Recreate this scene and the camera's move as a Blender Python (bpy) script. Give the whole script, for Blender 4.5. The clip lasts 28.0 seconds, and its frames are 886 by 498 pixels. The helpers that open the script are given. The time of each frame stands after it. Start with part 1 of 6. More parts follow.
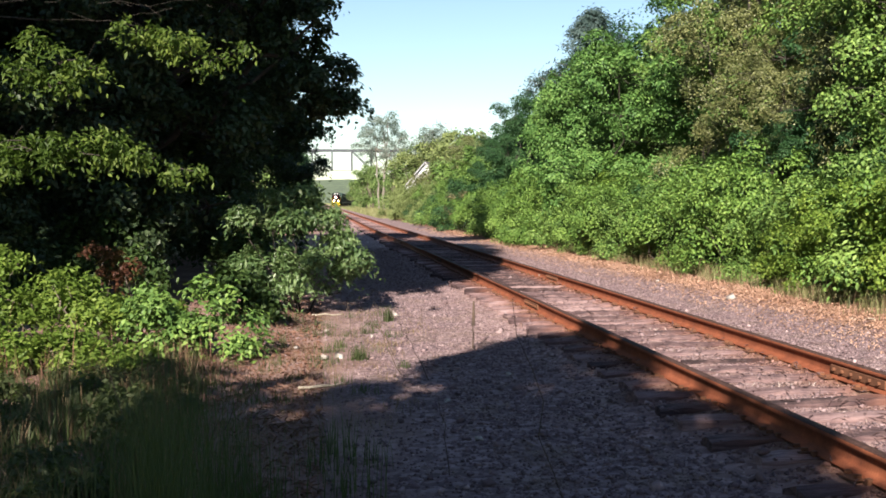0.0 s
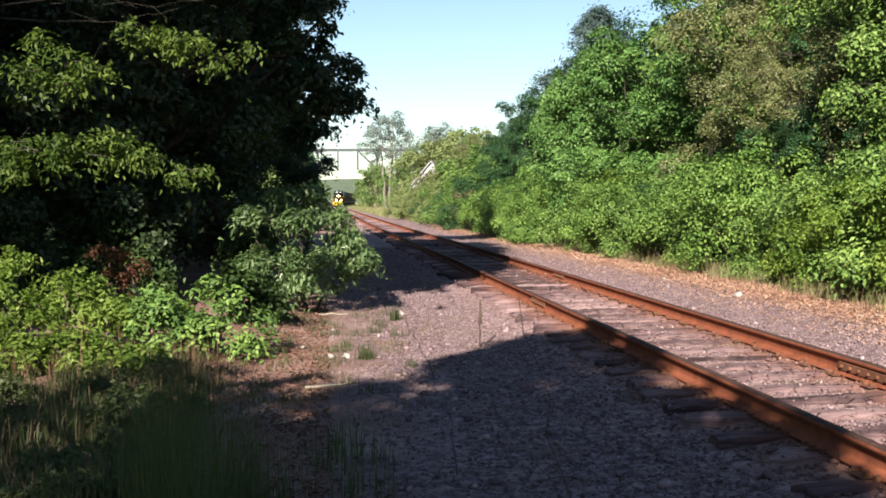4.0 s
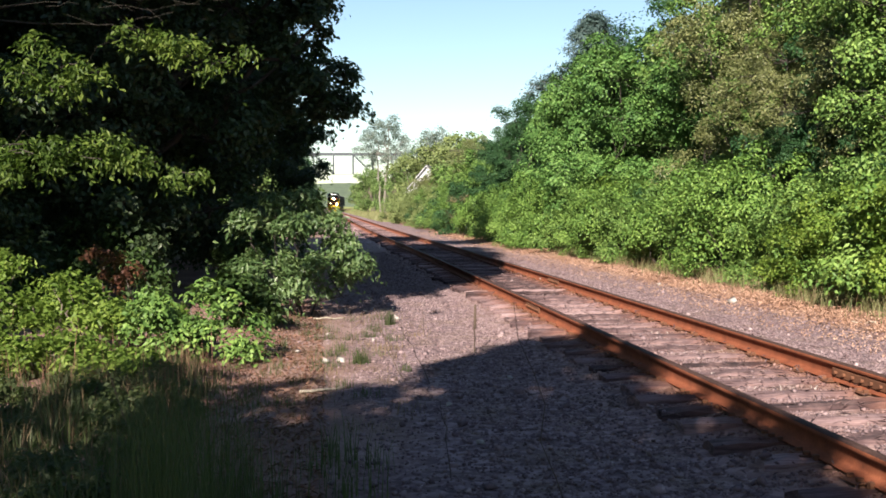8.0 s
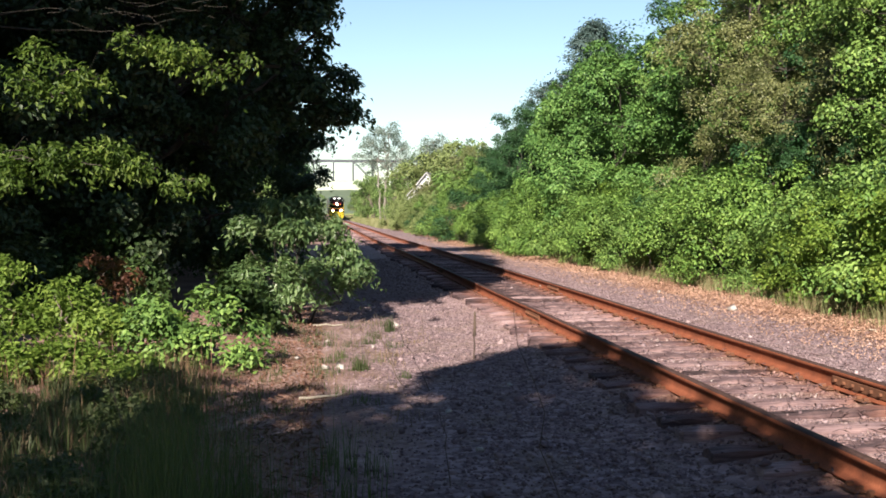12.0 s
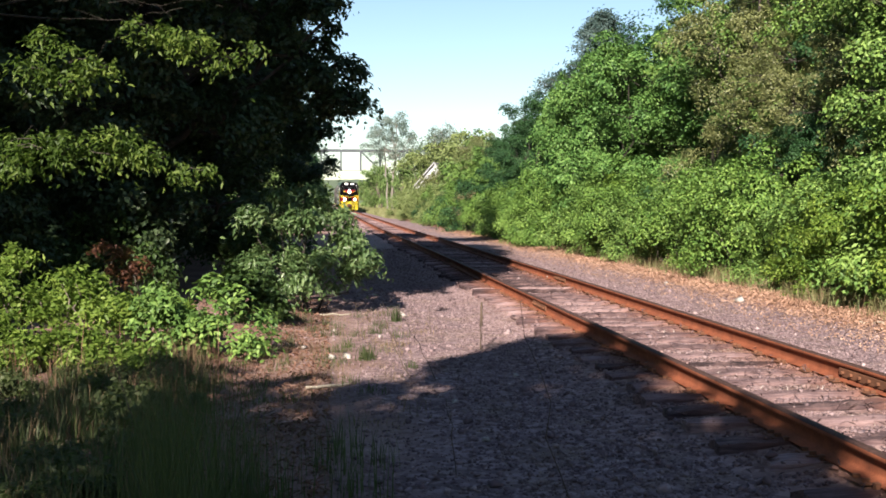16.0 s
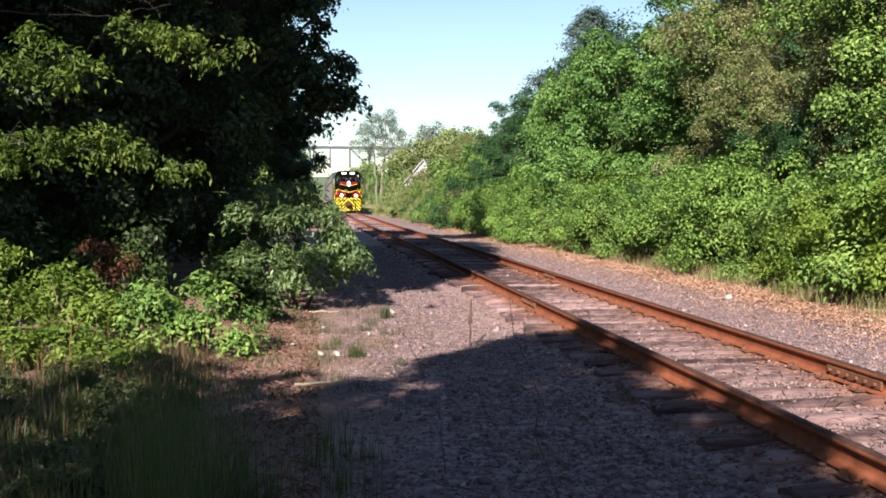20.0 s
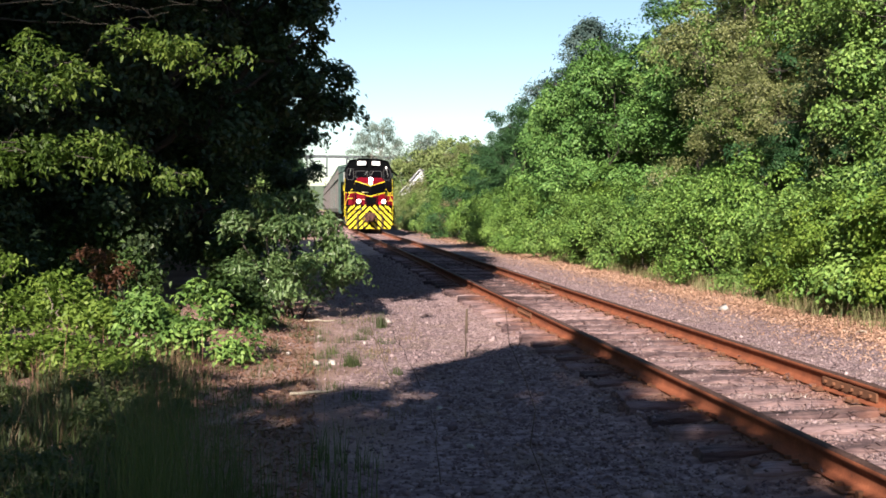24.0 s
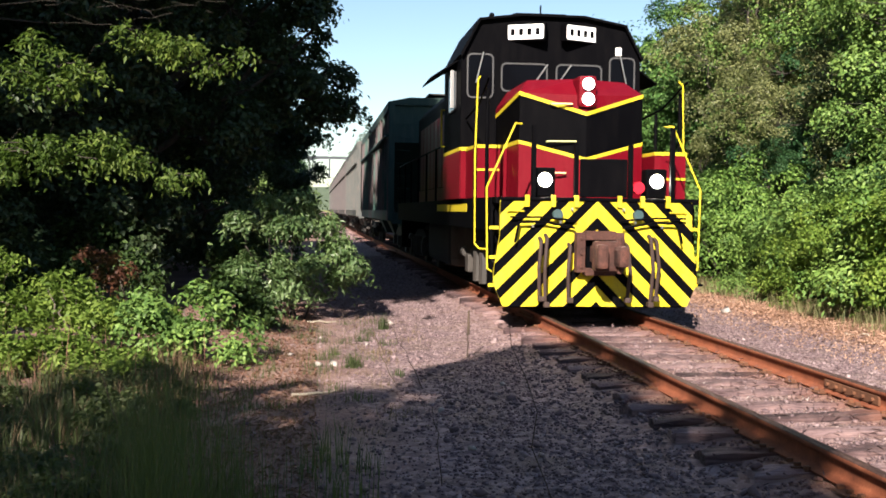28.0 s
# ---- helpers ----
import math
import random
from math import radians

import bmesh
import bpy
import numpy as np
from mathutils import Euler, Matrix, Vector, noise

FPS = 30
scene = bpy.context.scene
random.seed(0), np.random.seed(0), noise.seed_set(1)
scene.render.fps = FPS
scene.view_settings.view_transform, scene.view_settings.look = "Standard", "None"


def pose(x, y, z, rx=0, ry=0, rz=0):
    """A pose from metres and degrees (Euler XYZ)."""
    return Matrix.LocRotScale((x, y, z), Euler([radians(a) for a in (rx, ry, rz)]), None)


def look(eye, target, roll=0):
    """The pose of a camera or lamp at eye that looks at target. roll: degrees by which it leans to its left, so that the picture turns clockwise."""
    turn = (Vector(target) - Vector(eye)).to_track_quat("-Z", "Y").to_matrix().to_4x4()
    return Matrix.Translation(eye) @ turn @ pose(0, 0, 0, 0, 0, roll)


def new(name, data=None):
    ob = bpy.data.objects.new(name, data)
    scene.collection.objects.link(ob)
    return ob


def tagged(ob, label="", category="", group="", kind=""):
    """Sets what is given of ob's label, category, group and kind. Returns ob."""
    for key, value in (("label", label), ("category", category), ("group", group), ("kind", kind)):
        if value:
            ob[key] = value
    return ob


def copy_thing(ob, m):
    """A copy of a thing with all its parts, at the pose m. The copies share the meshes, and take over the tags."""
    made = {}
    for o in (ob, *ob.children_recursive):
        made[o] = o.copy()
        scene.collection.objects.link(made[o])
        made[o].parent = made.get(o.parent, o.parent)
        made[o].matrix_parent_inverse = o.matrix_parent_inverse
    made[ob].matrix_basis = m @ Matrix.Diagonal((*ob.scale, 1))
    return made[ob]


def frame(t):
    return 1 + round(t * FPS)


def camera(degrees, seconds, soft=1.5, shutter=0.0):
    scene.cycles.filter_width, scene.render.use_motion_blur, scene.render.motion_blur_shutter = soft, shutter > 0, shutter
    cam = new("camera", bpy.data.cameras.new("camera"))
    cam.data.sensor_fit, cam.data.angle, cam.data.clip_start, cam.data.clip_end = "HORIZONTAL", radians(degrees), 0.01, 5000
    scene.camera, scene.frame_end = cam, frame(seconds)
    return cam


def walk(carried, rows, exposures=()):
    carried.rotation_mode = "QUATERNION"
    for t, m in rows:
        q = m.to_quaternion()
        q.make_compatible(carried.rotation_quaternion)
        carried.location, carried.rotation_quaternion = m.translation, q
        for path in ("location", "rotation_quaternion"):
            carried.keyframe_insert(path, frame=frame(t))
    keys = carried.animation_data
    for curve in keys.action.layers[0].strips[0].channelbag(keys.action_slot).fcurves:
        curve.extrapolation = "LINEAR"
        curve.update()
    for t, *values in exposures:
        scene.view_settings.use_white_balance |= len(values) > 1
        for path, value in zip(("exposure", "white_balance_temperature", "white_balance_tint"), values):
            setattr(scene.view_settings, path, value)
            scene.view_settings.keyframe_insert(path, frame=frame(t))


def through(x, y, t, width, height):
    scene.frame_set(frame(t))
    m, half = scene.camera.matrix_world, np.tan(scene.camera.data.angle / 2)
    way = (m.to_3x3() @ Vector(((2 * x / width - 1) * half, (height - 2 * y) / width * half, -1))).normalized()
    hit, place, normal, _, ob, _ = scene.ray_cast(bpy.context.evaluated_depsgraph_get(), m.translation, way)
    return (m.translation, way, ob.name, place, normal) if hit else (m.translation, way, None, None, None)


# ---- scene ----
# Plan: x to the right, y away from the standing viewer, z = 0 at the tops of the sleepers. Near track is straight,
# far off it bends gently to the right.
EYE = (0.0, 0.0, 1.60)


def aim(yaw, pitch, roll):
    """The viewer's pose: degrees to the right, degrees up, degrees of lean."""
    a, b = radians(yaw), radians(pitch)
    way = Vector((math.sin(a) * math.cos(b), math.cos(a) * math.cos(b), math.sin(b)))
    return look(EYE, Vector(EYE) + way * 10, roll)


cam = camera(46.16, 28.0, soft=1.7)
walk(cam, [
    (0, aim(0.096, -2.604, -0.210)),
    (0.5, aim(-0.133, -2.682, -0.282)),
    (1, aim(-0.269, -2.452, -0.646)),
    (1.5, aim(-0.253, -2.612, -0.487)),
    (2, aim(-0.277, -2.666, -0.582)),
    (2.5, aim(-0.176, -2.755, -0.544)),
    (3, aim(-0.241, -2.619, -0.631)),
    (3.5, aim(-0.265, -2.622, -0.528)),
    (5.5, aim(-0.188, -2.866, -0.597)),
    (6, aim(-0.241, -2.857, -0.345)),
    (6.5, aim(0.024, -2.483, -0.294)),
    (7, aim(0.279, -2.323, -0.506)),
    (7.5, aim(0.386, -2.249, -0.333)),
    (8, aim(0.020, -2.412, -0.250)),
    (8.5, aim(-0.025, -2.413, -0.306)),
    (9, aim(0.055, -2.475, -0.389)),
    (9.5, aim(0.096, -2.487, -0.089)),
    (10, aim(0.167, -2.250, 0.233)),
    (10.5, aim(0.026, -2.139, 0.172)),
    (11, aim(-0.000, -2.051, -0.000)),
    (11.5, aim(-0.032, -2.094, -0.124)),
    (12, aim(0.031, -2.027, -0.123)),
    (12.5, aim(-0.141, -2.126, -0.102)),
    (14.5, aim(-0.213, -2.393, -0.067)),
    (15, aim(0.046, -2.478, 0.084)),
    (15.5, aim(-0.157, -2.620, 0.199)),
    (16, aim(-0.360, -2.570, 0.132)),
    (16.5, aim(-0.232, -2.390, 0.206)),
    (17, aim(-0.152, -2.463, 0.239)),
    (17.5, aim(-0.109, -2.212, 0.395)),
    (18, aim(-0.020, -2.418, 0.351)),
    (18.5, aim(0.005, -2.273, 0.415)),
    (19, aim(-0.104, -2.500, 0.357)),
    (19.5, aim(0.238, -2.461, 0.333)),
    (20, aim(0.233, -2.726, 0.198)),
    (20.5, aim(0.327, -2.722, 0.331)),
    (21, aim(0.197, -2.793, 0.167)),
    (21.5, aim(0.244, -2.848, 0.269)),
    (23.5, aim(0.373, -2.674, 0.247)),
    (24, aim(0.437, -2.196, 0.512)),
    (24.5, aim(0.233, -2.163, 0.401)),
    (25, aim(0.081, -2.240, 0.400)),
    (25.5, aim(-0.064, -2.359, 0.384)),
    (26, aim(0.091, -2.517, 0.607)),
    (26.5, aim(0.103, -2.445, 0.610)),
    (27, aim(0.256, -2.382, 0.609)),
    (27.5, aim(0.255, -2.286, 0.608)),
    (28, aim(0.312, -2.113, 0.700)),
])

# ---------------------------------------------------------------- world and sun
SUN_AZ, SUN_EL = 14.0, 31.0      # the light travels to azimuth 14 degrees right of +y
world = bpy.data.worlds.new("sky")
scene.world = world
world.use_nodes = True
_n = world.node_tree.nodes
_sky = _n.new("ShaderNodeTexSky")
_sky.sky_type = 'NISHITA'
_sky.sun_disc = False
_sky.sun_elevation = radians(SUN_EL)
_sky.sun_rotation = radians(180 + SUN_AZ)
_sky.altitude = 5
_sky.air_density, _sky.dust_density, _sky.ozone_density = 1.0, 0.12, 0.9
_n["Background"].inputs["Strength"].default_value = 0.0455
_tint = _n.new("ShaderNodeMix")
_tint.data_type, _tint.blend_type = 'RGBA', 'MULTIPLY'
_tint.inputs[0].default_value = 1.0
_tint.inputs[7].default_value = (0.97, 1.01, 1.03, 1)
world.node_tree.links.new(_sky.outputs[0], _tint.inputs[6])
world.node_tree.links.new(_tint.outputs[2], _n["Background"].inputs["Color"])
_sun = bpy.data.lights.new("sun", 'SUN')
_sun.energy, _sun.angle, _sun.color = 5.0, radians(0.53), (1.0, 0.89, 0.775)
sun = new("sun", _sun)
sun.matrix_world = look((0, 0, 40), (math.sin(radians(SUN_AZ)) * 10, math.cos(radians(SUN_AZ)) * 10,
                                     40 - 10 * math.tan(radians(SUN_EL))))
scene.view_settings.exposure = 1.70


# ---------------------------------------------------------------- helpers of this scene
def track_x(y):
    s = np.clip((y - 26.0) / 34.0, 0.0, 1.0)
    return 3.93 - 0.118 * y - 0.25 * s * s * (3 - 2 * s) + 0.00025 * np.maximum(0.0, y - 270.0) ** 2


def track_turn(y):
    """The turn about z, in degrees, that lays +y along the track at y."""
    return math.degrees(math.atan(0.118 - 0.0005 * max(0.0, y - 270.0)))


def beside(d, y, z=0.0):
    """A place d metres to the right of the track's middle."""
    return (float(track_x(y)) + d, y, z)


def link_mesh(name, verts, faces, material, smooth=False):
    """A mesh from arrays of corners and of triangles or quads."""
    me = bpy.data.meshes.new(name)
    verts, faces = np.asarray(verts, np.float32), np.asarray(faces, np.int32)
    k = faces.shape[1]
    me.vertices.add(len(verts))
    me.vertices.foreach_set("co", verts.ravel())
    me.loops.add(faces.size)
    me.loops.foreach_set("vertex_index", faces.ravel())
    me.polygons.add(len(faces))
    me.polygons.foreach_set("loop_start", np.arange(0, faces.size, k, dtype=np.int32))
    if smooth:
        me.polygons.foreach_set("use_smooth", np.ones(len(faces), bool))
    me.update(calc_edges=True)
    me.materials.append(material)
    return me


def under(ob, parent):
    ob.parent = parent
    return ob


def part(name, bm, material, parent, label=""):
    """Links a bmesh as one mesh object under a thing or under a part."""
    me = bpy.data.meshes.new(name)
    bm.to_mesh(me)
    bm.free()
    me.materials.append(material)
    ob = under(new(name, me), parent)
    return tagged(ob, label=label)


def np_part(name, verts, faces, material, parent, label="", smooth=False):
    ob = under(new(name, link_mesh(name, verts, faces, material, smooth)), parent)
    return tagged(ob, label=label)


def empty(name, m, label, category, group="", kind=""):
    ob = new(name)
    ob.matrix_basis = m
    ob.empty_display_size = 0.2
    return tagged(ob, label, category, group, kind)


def box(bm, x0, x1, y0, y1, z0, z1, bevel=0.0):
    """A box in bm, with rounded edges if bevel is given."""
    made = bmesh.ops.create_cube(bm, size=1)["verts"]
    bmesh.ops.transform(bm, verts=made, matrix=Matrix.Translation(((x0 + x1) / 2, (y0 + y1) / 2, (z0 + z1) / 2))
                        @ Matrix.Diagonal((abs(x1 - x0), abs(y1 - y0), abs(z1 - z0), 1)))
    if bevel:
        edges = list({e for v in made for e in v.link_edges})
        bmesh.ops.bevel(bm, geom=edges, offset=bevel, segments=2, affect='EDGES', profile=0.6)
    return bm


def rod(bm, p, q, r0, r1=None, n=8):
    """A round bar from p to q."""
    p, q = Vector(p), Vector(q)
    r1 = r0 if r1 is None else r1
    made = bmesh.ops.create_cone(bm, cap_ends=True, segments=n, radius1=r0, radius2=r1, depth=(q - p).length)["verts"]
    turn = (q - p).to_track_quat("Z", "Y").to_matrix().to_4x4()
    bmesh.ops.transform(bm, verts=made, matrix=Matrix.Translation((p + q) / 2) @ turn)
    return bm


def tube(bm, pts, r, n=7):
    """A bent round bar through pts: rods with a ball at each bend."""
    for p, q in zip(pts, pts[1:]):
        rod(bm, p, q, r, n=n)
    for p in pts[1:-1]:
        bmesh.ops.create_icosphere(bm, subdivisions=1, radius=r * 1.02, matrix=Matrix.Translation(p))
    return bm


def prism(bm, outline, y0, y1):
    """An outline of (x, z) corners, drawn out from y0 to y1."""
    a = [bm.verts.new((x, y0, z)) for x, z in outline]
    b = [bm.verts.new((x, y1, z)) for x, z in outline]
    n = len(outline)
    bm.faces.new(a)
    bm.faces.new(b[::-1])
    for i in range(n):
        bm.faces.new((a[i], b[i], b[(i + 1) % n], a[(i + 1) % n]))
    bmesh.ops.recalc_face_normals(bm, faces=bm.faces)
    return bm


def fresh():
    return bmesh.new()


# ---------------------------------------------------------------- materials
class Nodes:
    """A short way to write a node material."""

    def __init__(self, name):
        self.mat = bpy.data.materials.new(name)
        self.mat.use_nodes = True
        self.tree = self.mat.node_tree
        self.main = self.tree.nodes["Principled BSDF"]
        self.out = self.tree.nodes["Material Output"]

    def add(self, kind, **sockets):
        node = self.tree.nodes.new(kind)
        for key, value in sockets.items():
            self.put(node.inputs[key.replace("_", " ")], value)
        return node

    def put(self, socket, value):
        if hasattr(value, "is_output"):
            self.tree.links.new(value, socket)
        else:
            socket.default_value = value

    def noise(self, scale, detail=4.0, rough=0.6, where=None):
        node = self.add("ShaderNodeTexNoise", Scale=scale, Detail=detail, Roughness=rough)
        self.tree.links.new(where or self.coords(), node.inputs["Vector"])
        return node.outputs["Fac"]

    def coords(self):
        return self.add("ShaderNodeTexCoord").outputs["Object"]

    def stretched(self, x, y, z):
        m = self.add("ShaderNodeMapping", Scale=(x, y, z))
        self.tree.links.new(self.coords(), m.inputs["Vector"])
        return m.outputs[0]

    def ramp(self, fac, stops):
        node = self.add("ShaderNodeValToRGB", Fac=fac)
        ramp = node.color_ramp
        while len(ramp.elements) < len(stops):
            ramp.elements.new(0.5)
        for el, (pos, col) in zip(ramp.elements, stops):
            el.position = pos
            el.color = (*col, 1) if len(col) == 3 else col
        return node.outputs["Color"]

    def mix(self, fac, a, b, how='MIX'):
        node = self.tree.nodes.new("ShaderNodeMix")
        node.data_type, node.blend_type = 'RGBA', how
        self.put(node.inputs[0], fac)
        self.put(node.inputs[6], (*a, 1) if isinstance(a, tuple) and len(a) == 3 else a)
        self.put(node.inputs[7], (*b, 1) if isinstance(b, tuple) and len(b) == 3 else b)
        return node.outputs[2]

    def math(self, how, a, b=0.5):
        node = self.tree.nodes.new("ShaderNodeMath")
        node.operation = how
        self.put(node.inputs[0], a)
        self.put(node.inputs[1], b)
        return node.outputs[0]

    def done(self, color, rough=0.8, metal=0.0, bump=None, strength=0.3, distance=0.01, spec=0.5):
        self.put(self.main.inputs["Base Color"], (*color, 1) if isinstance(color, tuple) and len(color) == 3 else color)
        self.put(self.main.inputs["Roughness"], rough)
        self.put(self.main.inputs["Metallic"], metal)
        self.put(self.main.inputs["Specular IOR Level"], spec)
        if bump is not None:
            b = self.add("ShaderNodeBump", Height=bump, Strength=strength, Distance=distance)
            self.tree.links.new(b.outputs[0], self.main.inputs["Normal"])
        return self.mat


def leaf_material(name, dark, mid, light, through=0.35, gloss=0.5, spec=0.16):
    """Leaves: each one a little different, whole boughs lighter or darker, some light comes through."""
    n = Nodes(name)
    one = n.add("ShaderNodeNewGeometry").outputs["Random Per Island"]
    bough = n.noise(0.55, 3.0, 0.6)
    fac = n.math('ADD', n.math('MULTIPLY', one, 0.36), n.math('MULTIPLY', bough, 0.80))
    col = n.ramp(fac, [(0.22, dark), (0.55, mid), (0.9, light)])
    n.done(col, gloss, spec=spec)
    t = n.add("ShaderNodeBsdfTranslucent")
    n.put(t.inputs["Color"], n.mix(0.5, col, (0.14, 0.26, 0.03), 'SCREEN'))
    m = n.add("ShaderNodeMixShader", Fac=through)
    n.tree.links.new(n.main.outputs[0], m.inputs[1])
    n.tree.links.new(t.outputs[0], m.inputs[2])
    n.tree.links.new(m.outputs[0], n.out.inputs["Surface"])
    return n.mat


def bark_material(name, a, b):
    n = Nodes(name)
    grain = n.noise(9.0, 6.0, 0.7, n.stretched(3.0, 3.0, 0.5))
    return n.done(n.ramp(n.math('ADD', n.math('MULTIPLY', grain, 0.7), n.math('MULTIPLY', n.noise(1.3), 0.4)),
                         [(0.3, a), (0.75, b)]), 0.9, bump=grain, strength=0.8, distance=0.02)


LEAF = {
    # oak: shade put into a darker leaf colour; bough: sunlight into a lighter one
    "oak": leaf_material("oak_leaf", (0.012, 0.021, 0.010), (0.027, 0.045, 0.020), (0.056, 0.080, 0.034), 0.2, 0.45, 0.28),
    "bough": leaf_material("sunlit_oak_bough_leaf", (0.014, 0.028, 0.006), (0.046, 0.078, 0.015), (0.145, 0.188, 0.040)),
    "young": leaf_material("young_oak_leaf", (0.024, 0.050, 0.019), (0.068, 0.116, 0.042), (0.175, 0.235, 0.098), 0.3, 0.38, 0.4),
    "yellow": leaf_material("yellow_green_leaf", (0.026, 0.052, 0.010), (0.086, 0.138, 0.024), (0.205, 0.270, 0.056)),
    "deep": leaf_material("deep_green_leaf", (0.006, 0.022, 0.009), (0.021, 0.058, 0.022), (0.056, 0.112, 0.040), 0.12),
    "vine": leaf_material("vine_leaf", (0.013, 0.040, 0.011), (0.058, 0.127, 0.031), (0.148, 0.250, 0.065), 0.13),
    "vivid": leaf_material("vivid_green_leaf", (0.018, 0.047, 0.011), (0.076, 0.144, 0.029), (0.185, 0.280, 0.063), 0.13),
    "lime": leaf_material("lime_green_leaf", (0.034, 0.066, 0.012), (0.108, 0.176, 0.028), (0.230, 0.305, 0.060)),
    "olive": leaf_material("olive_leaf", (0.030, 0.035, 0.014), (0.090, 0.104, 0.037), (0.205, 0.212, 0.088), 0.13, 0.42, 0.32),
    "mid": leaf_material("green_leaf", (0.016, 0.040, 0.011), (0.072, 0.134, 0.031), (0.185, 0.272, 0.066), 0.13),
    # the oaks' shade is put into this darker green
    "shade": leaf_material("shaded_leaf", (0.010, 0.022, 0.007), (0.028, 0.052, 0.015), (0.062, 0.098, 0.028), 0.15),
    # distance haze is put into these two paler leaf colours
    "hazy": leaf_material("haze_pale_leaf", (0.030, 0.058, 0.018), (0.092, 0.148, 0.046), (0.195, 0.265, 0.090), 0.13),
    "hazy_olive": leaf_material("haze_pale_olive_leaf", (0.044, 0.062, 0.022), (0.124, 0.158, 0.056), (0.230, 0.270, 0.105), 0.13),
    "pine": leaf_material("pine_needle", (0.015, 0.030, 0.030), (0.038, 0.064, 0.060), (0.076, 0.108, 0.102), 0.1),
    "sparse": leaf_material("grey_green_leaf", (0.075, 0.105, 0.095), (0.13, 0.165, 0.15), (0.21, 0.24, 0.21)),
    "red": leaf_material("red_brown_leaf", (0.035, 0.013, 0.009), (0.07, 0.028, 0.018), (0.12, 0.055, 0.03)),
    "dead": leaf_material("dead_leaf", (0.15, 0.080, 0.055), (0.31, 0.185, 0.130), (0.47, 0.325, 0.245), 0.1, 0.7),
    "straw": leaf_material("dry_grass", (0.060, 0.040, 0.024), (0.125, 0.085, 0.050), (0.22, 0.16, 0.10), 0.2, 0.7),
    "bleached": leaf_material("bleached_straw", (0.28, 0.23, 0.21), (0.42, 0.36, 0.33), (0.58, 0.52, 0.48), 0.1, 0.7),
    "grass": leaf_material("grass_blade", (0.022, 0.032, 0.014), (0.048, 0.062, 0.026), (0.088, 0.102, 0.044), 0.3),
    "brown": leaf_material("brown_leaf", (0.060, 0.028, 0.020), (0.140, 0.070, 0.050), (0.26, 0.155, 0.115), 0.1, 0.7),
    "dry": leaf_material("half_dry_leaf", (0.040, 0.034, 0.018), (0.105, 0.088, 0.045), (0.20, 0.165, 0.095), 0.2),
}
DARK_BARK = bark_material("dark_bark", (0.015, 0.012, 0.010), (0.045, 0.036, 0.028))
BARK = bark_material("bark", (0.045, 0.036, 0.028), (0.14, 0.115, 0.09))
GREY_BARK = bark_material("grey_bark", (0.085, 0.075, 0.062), (0.21, 0.19, 0.165))
PALE_BARK = bark_material("pale_bark", (0.14, 0.12, 0.09), (0.34, 0.30, 0.24))


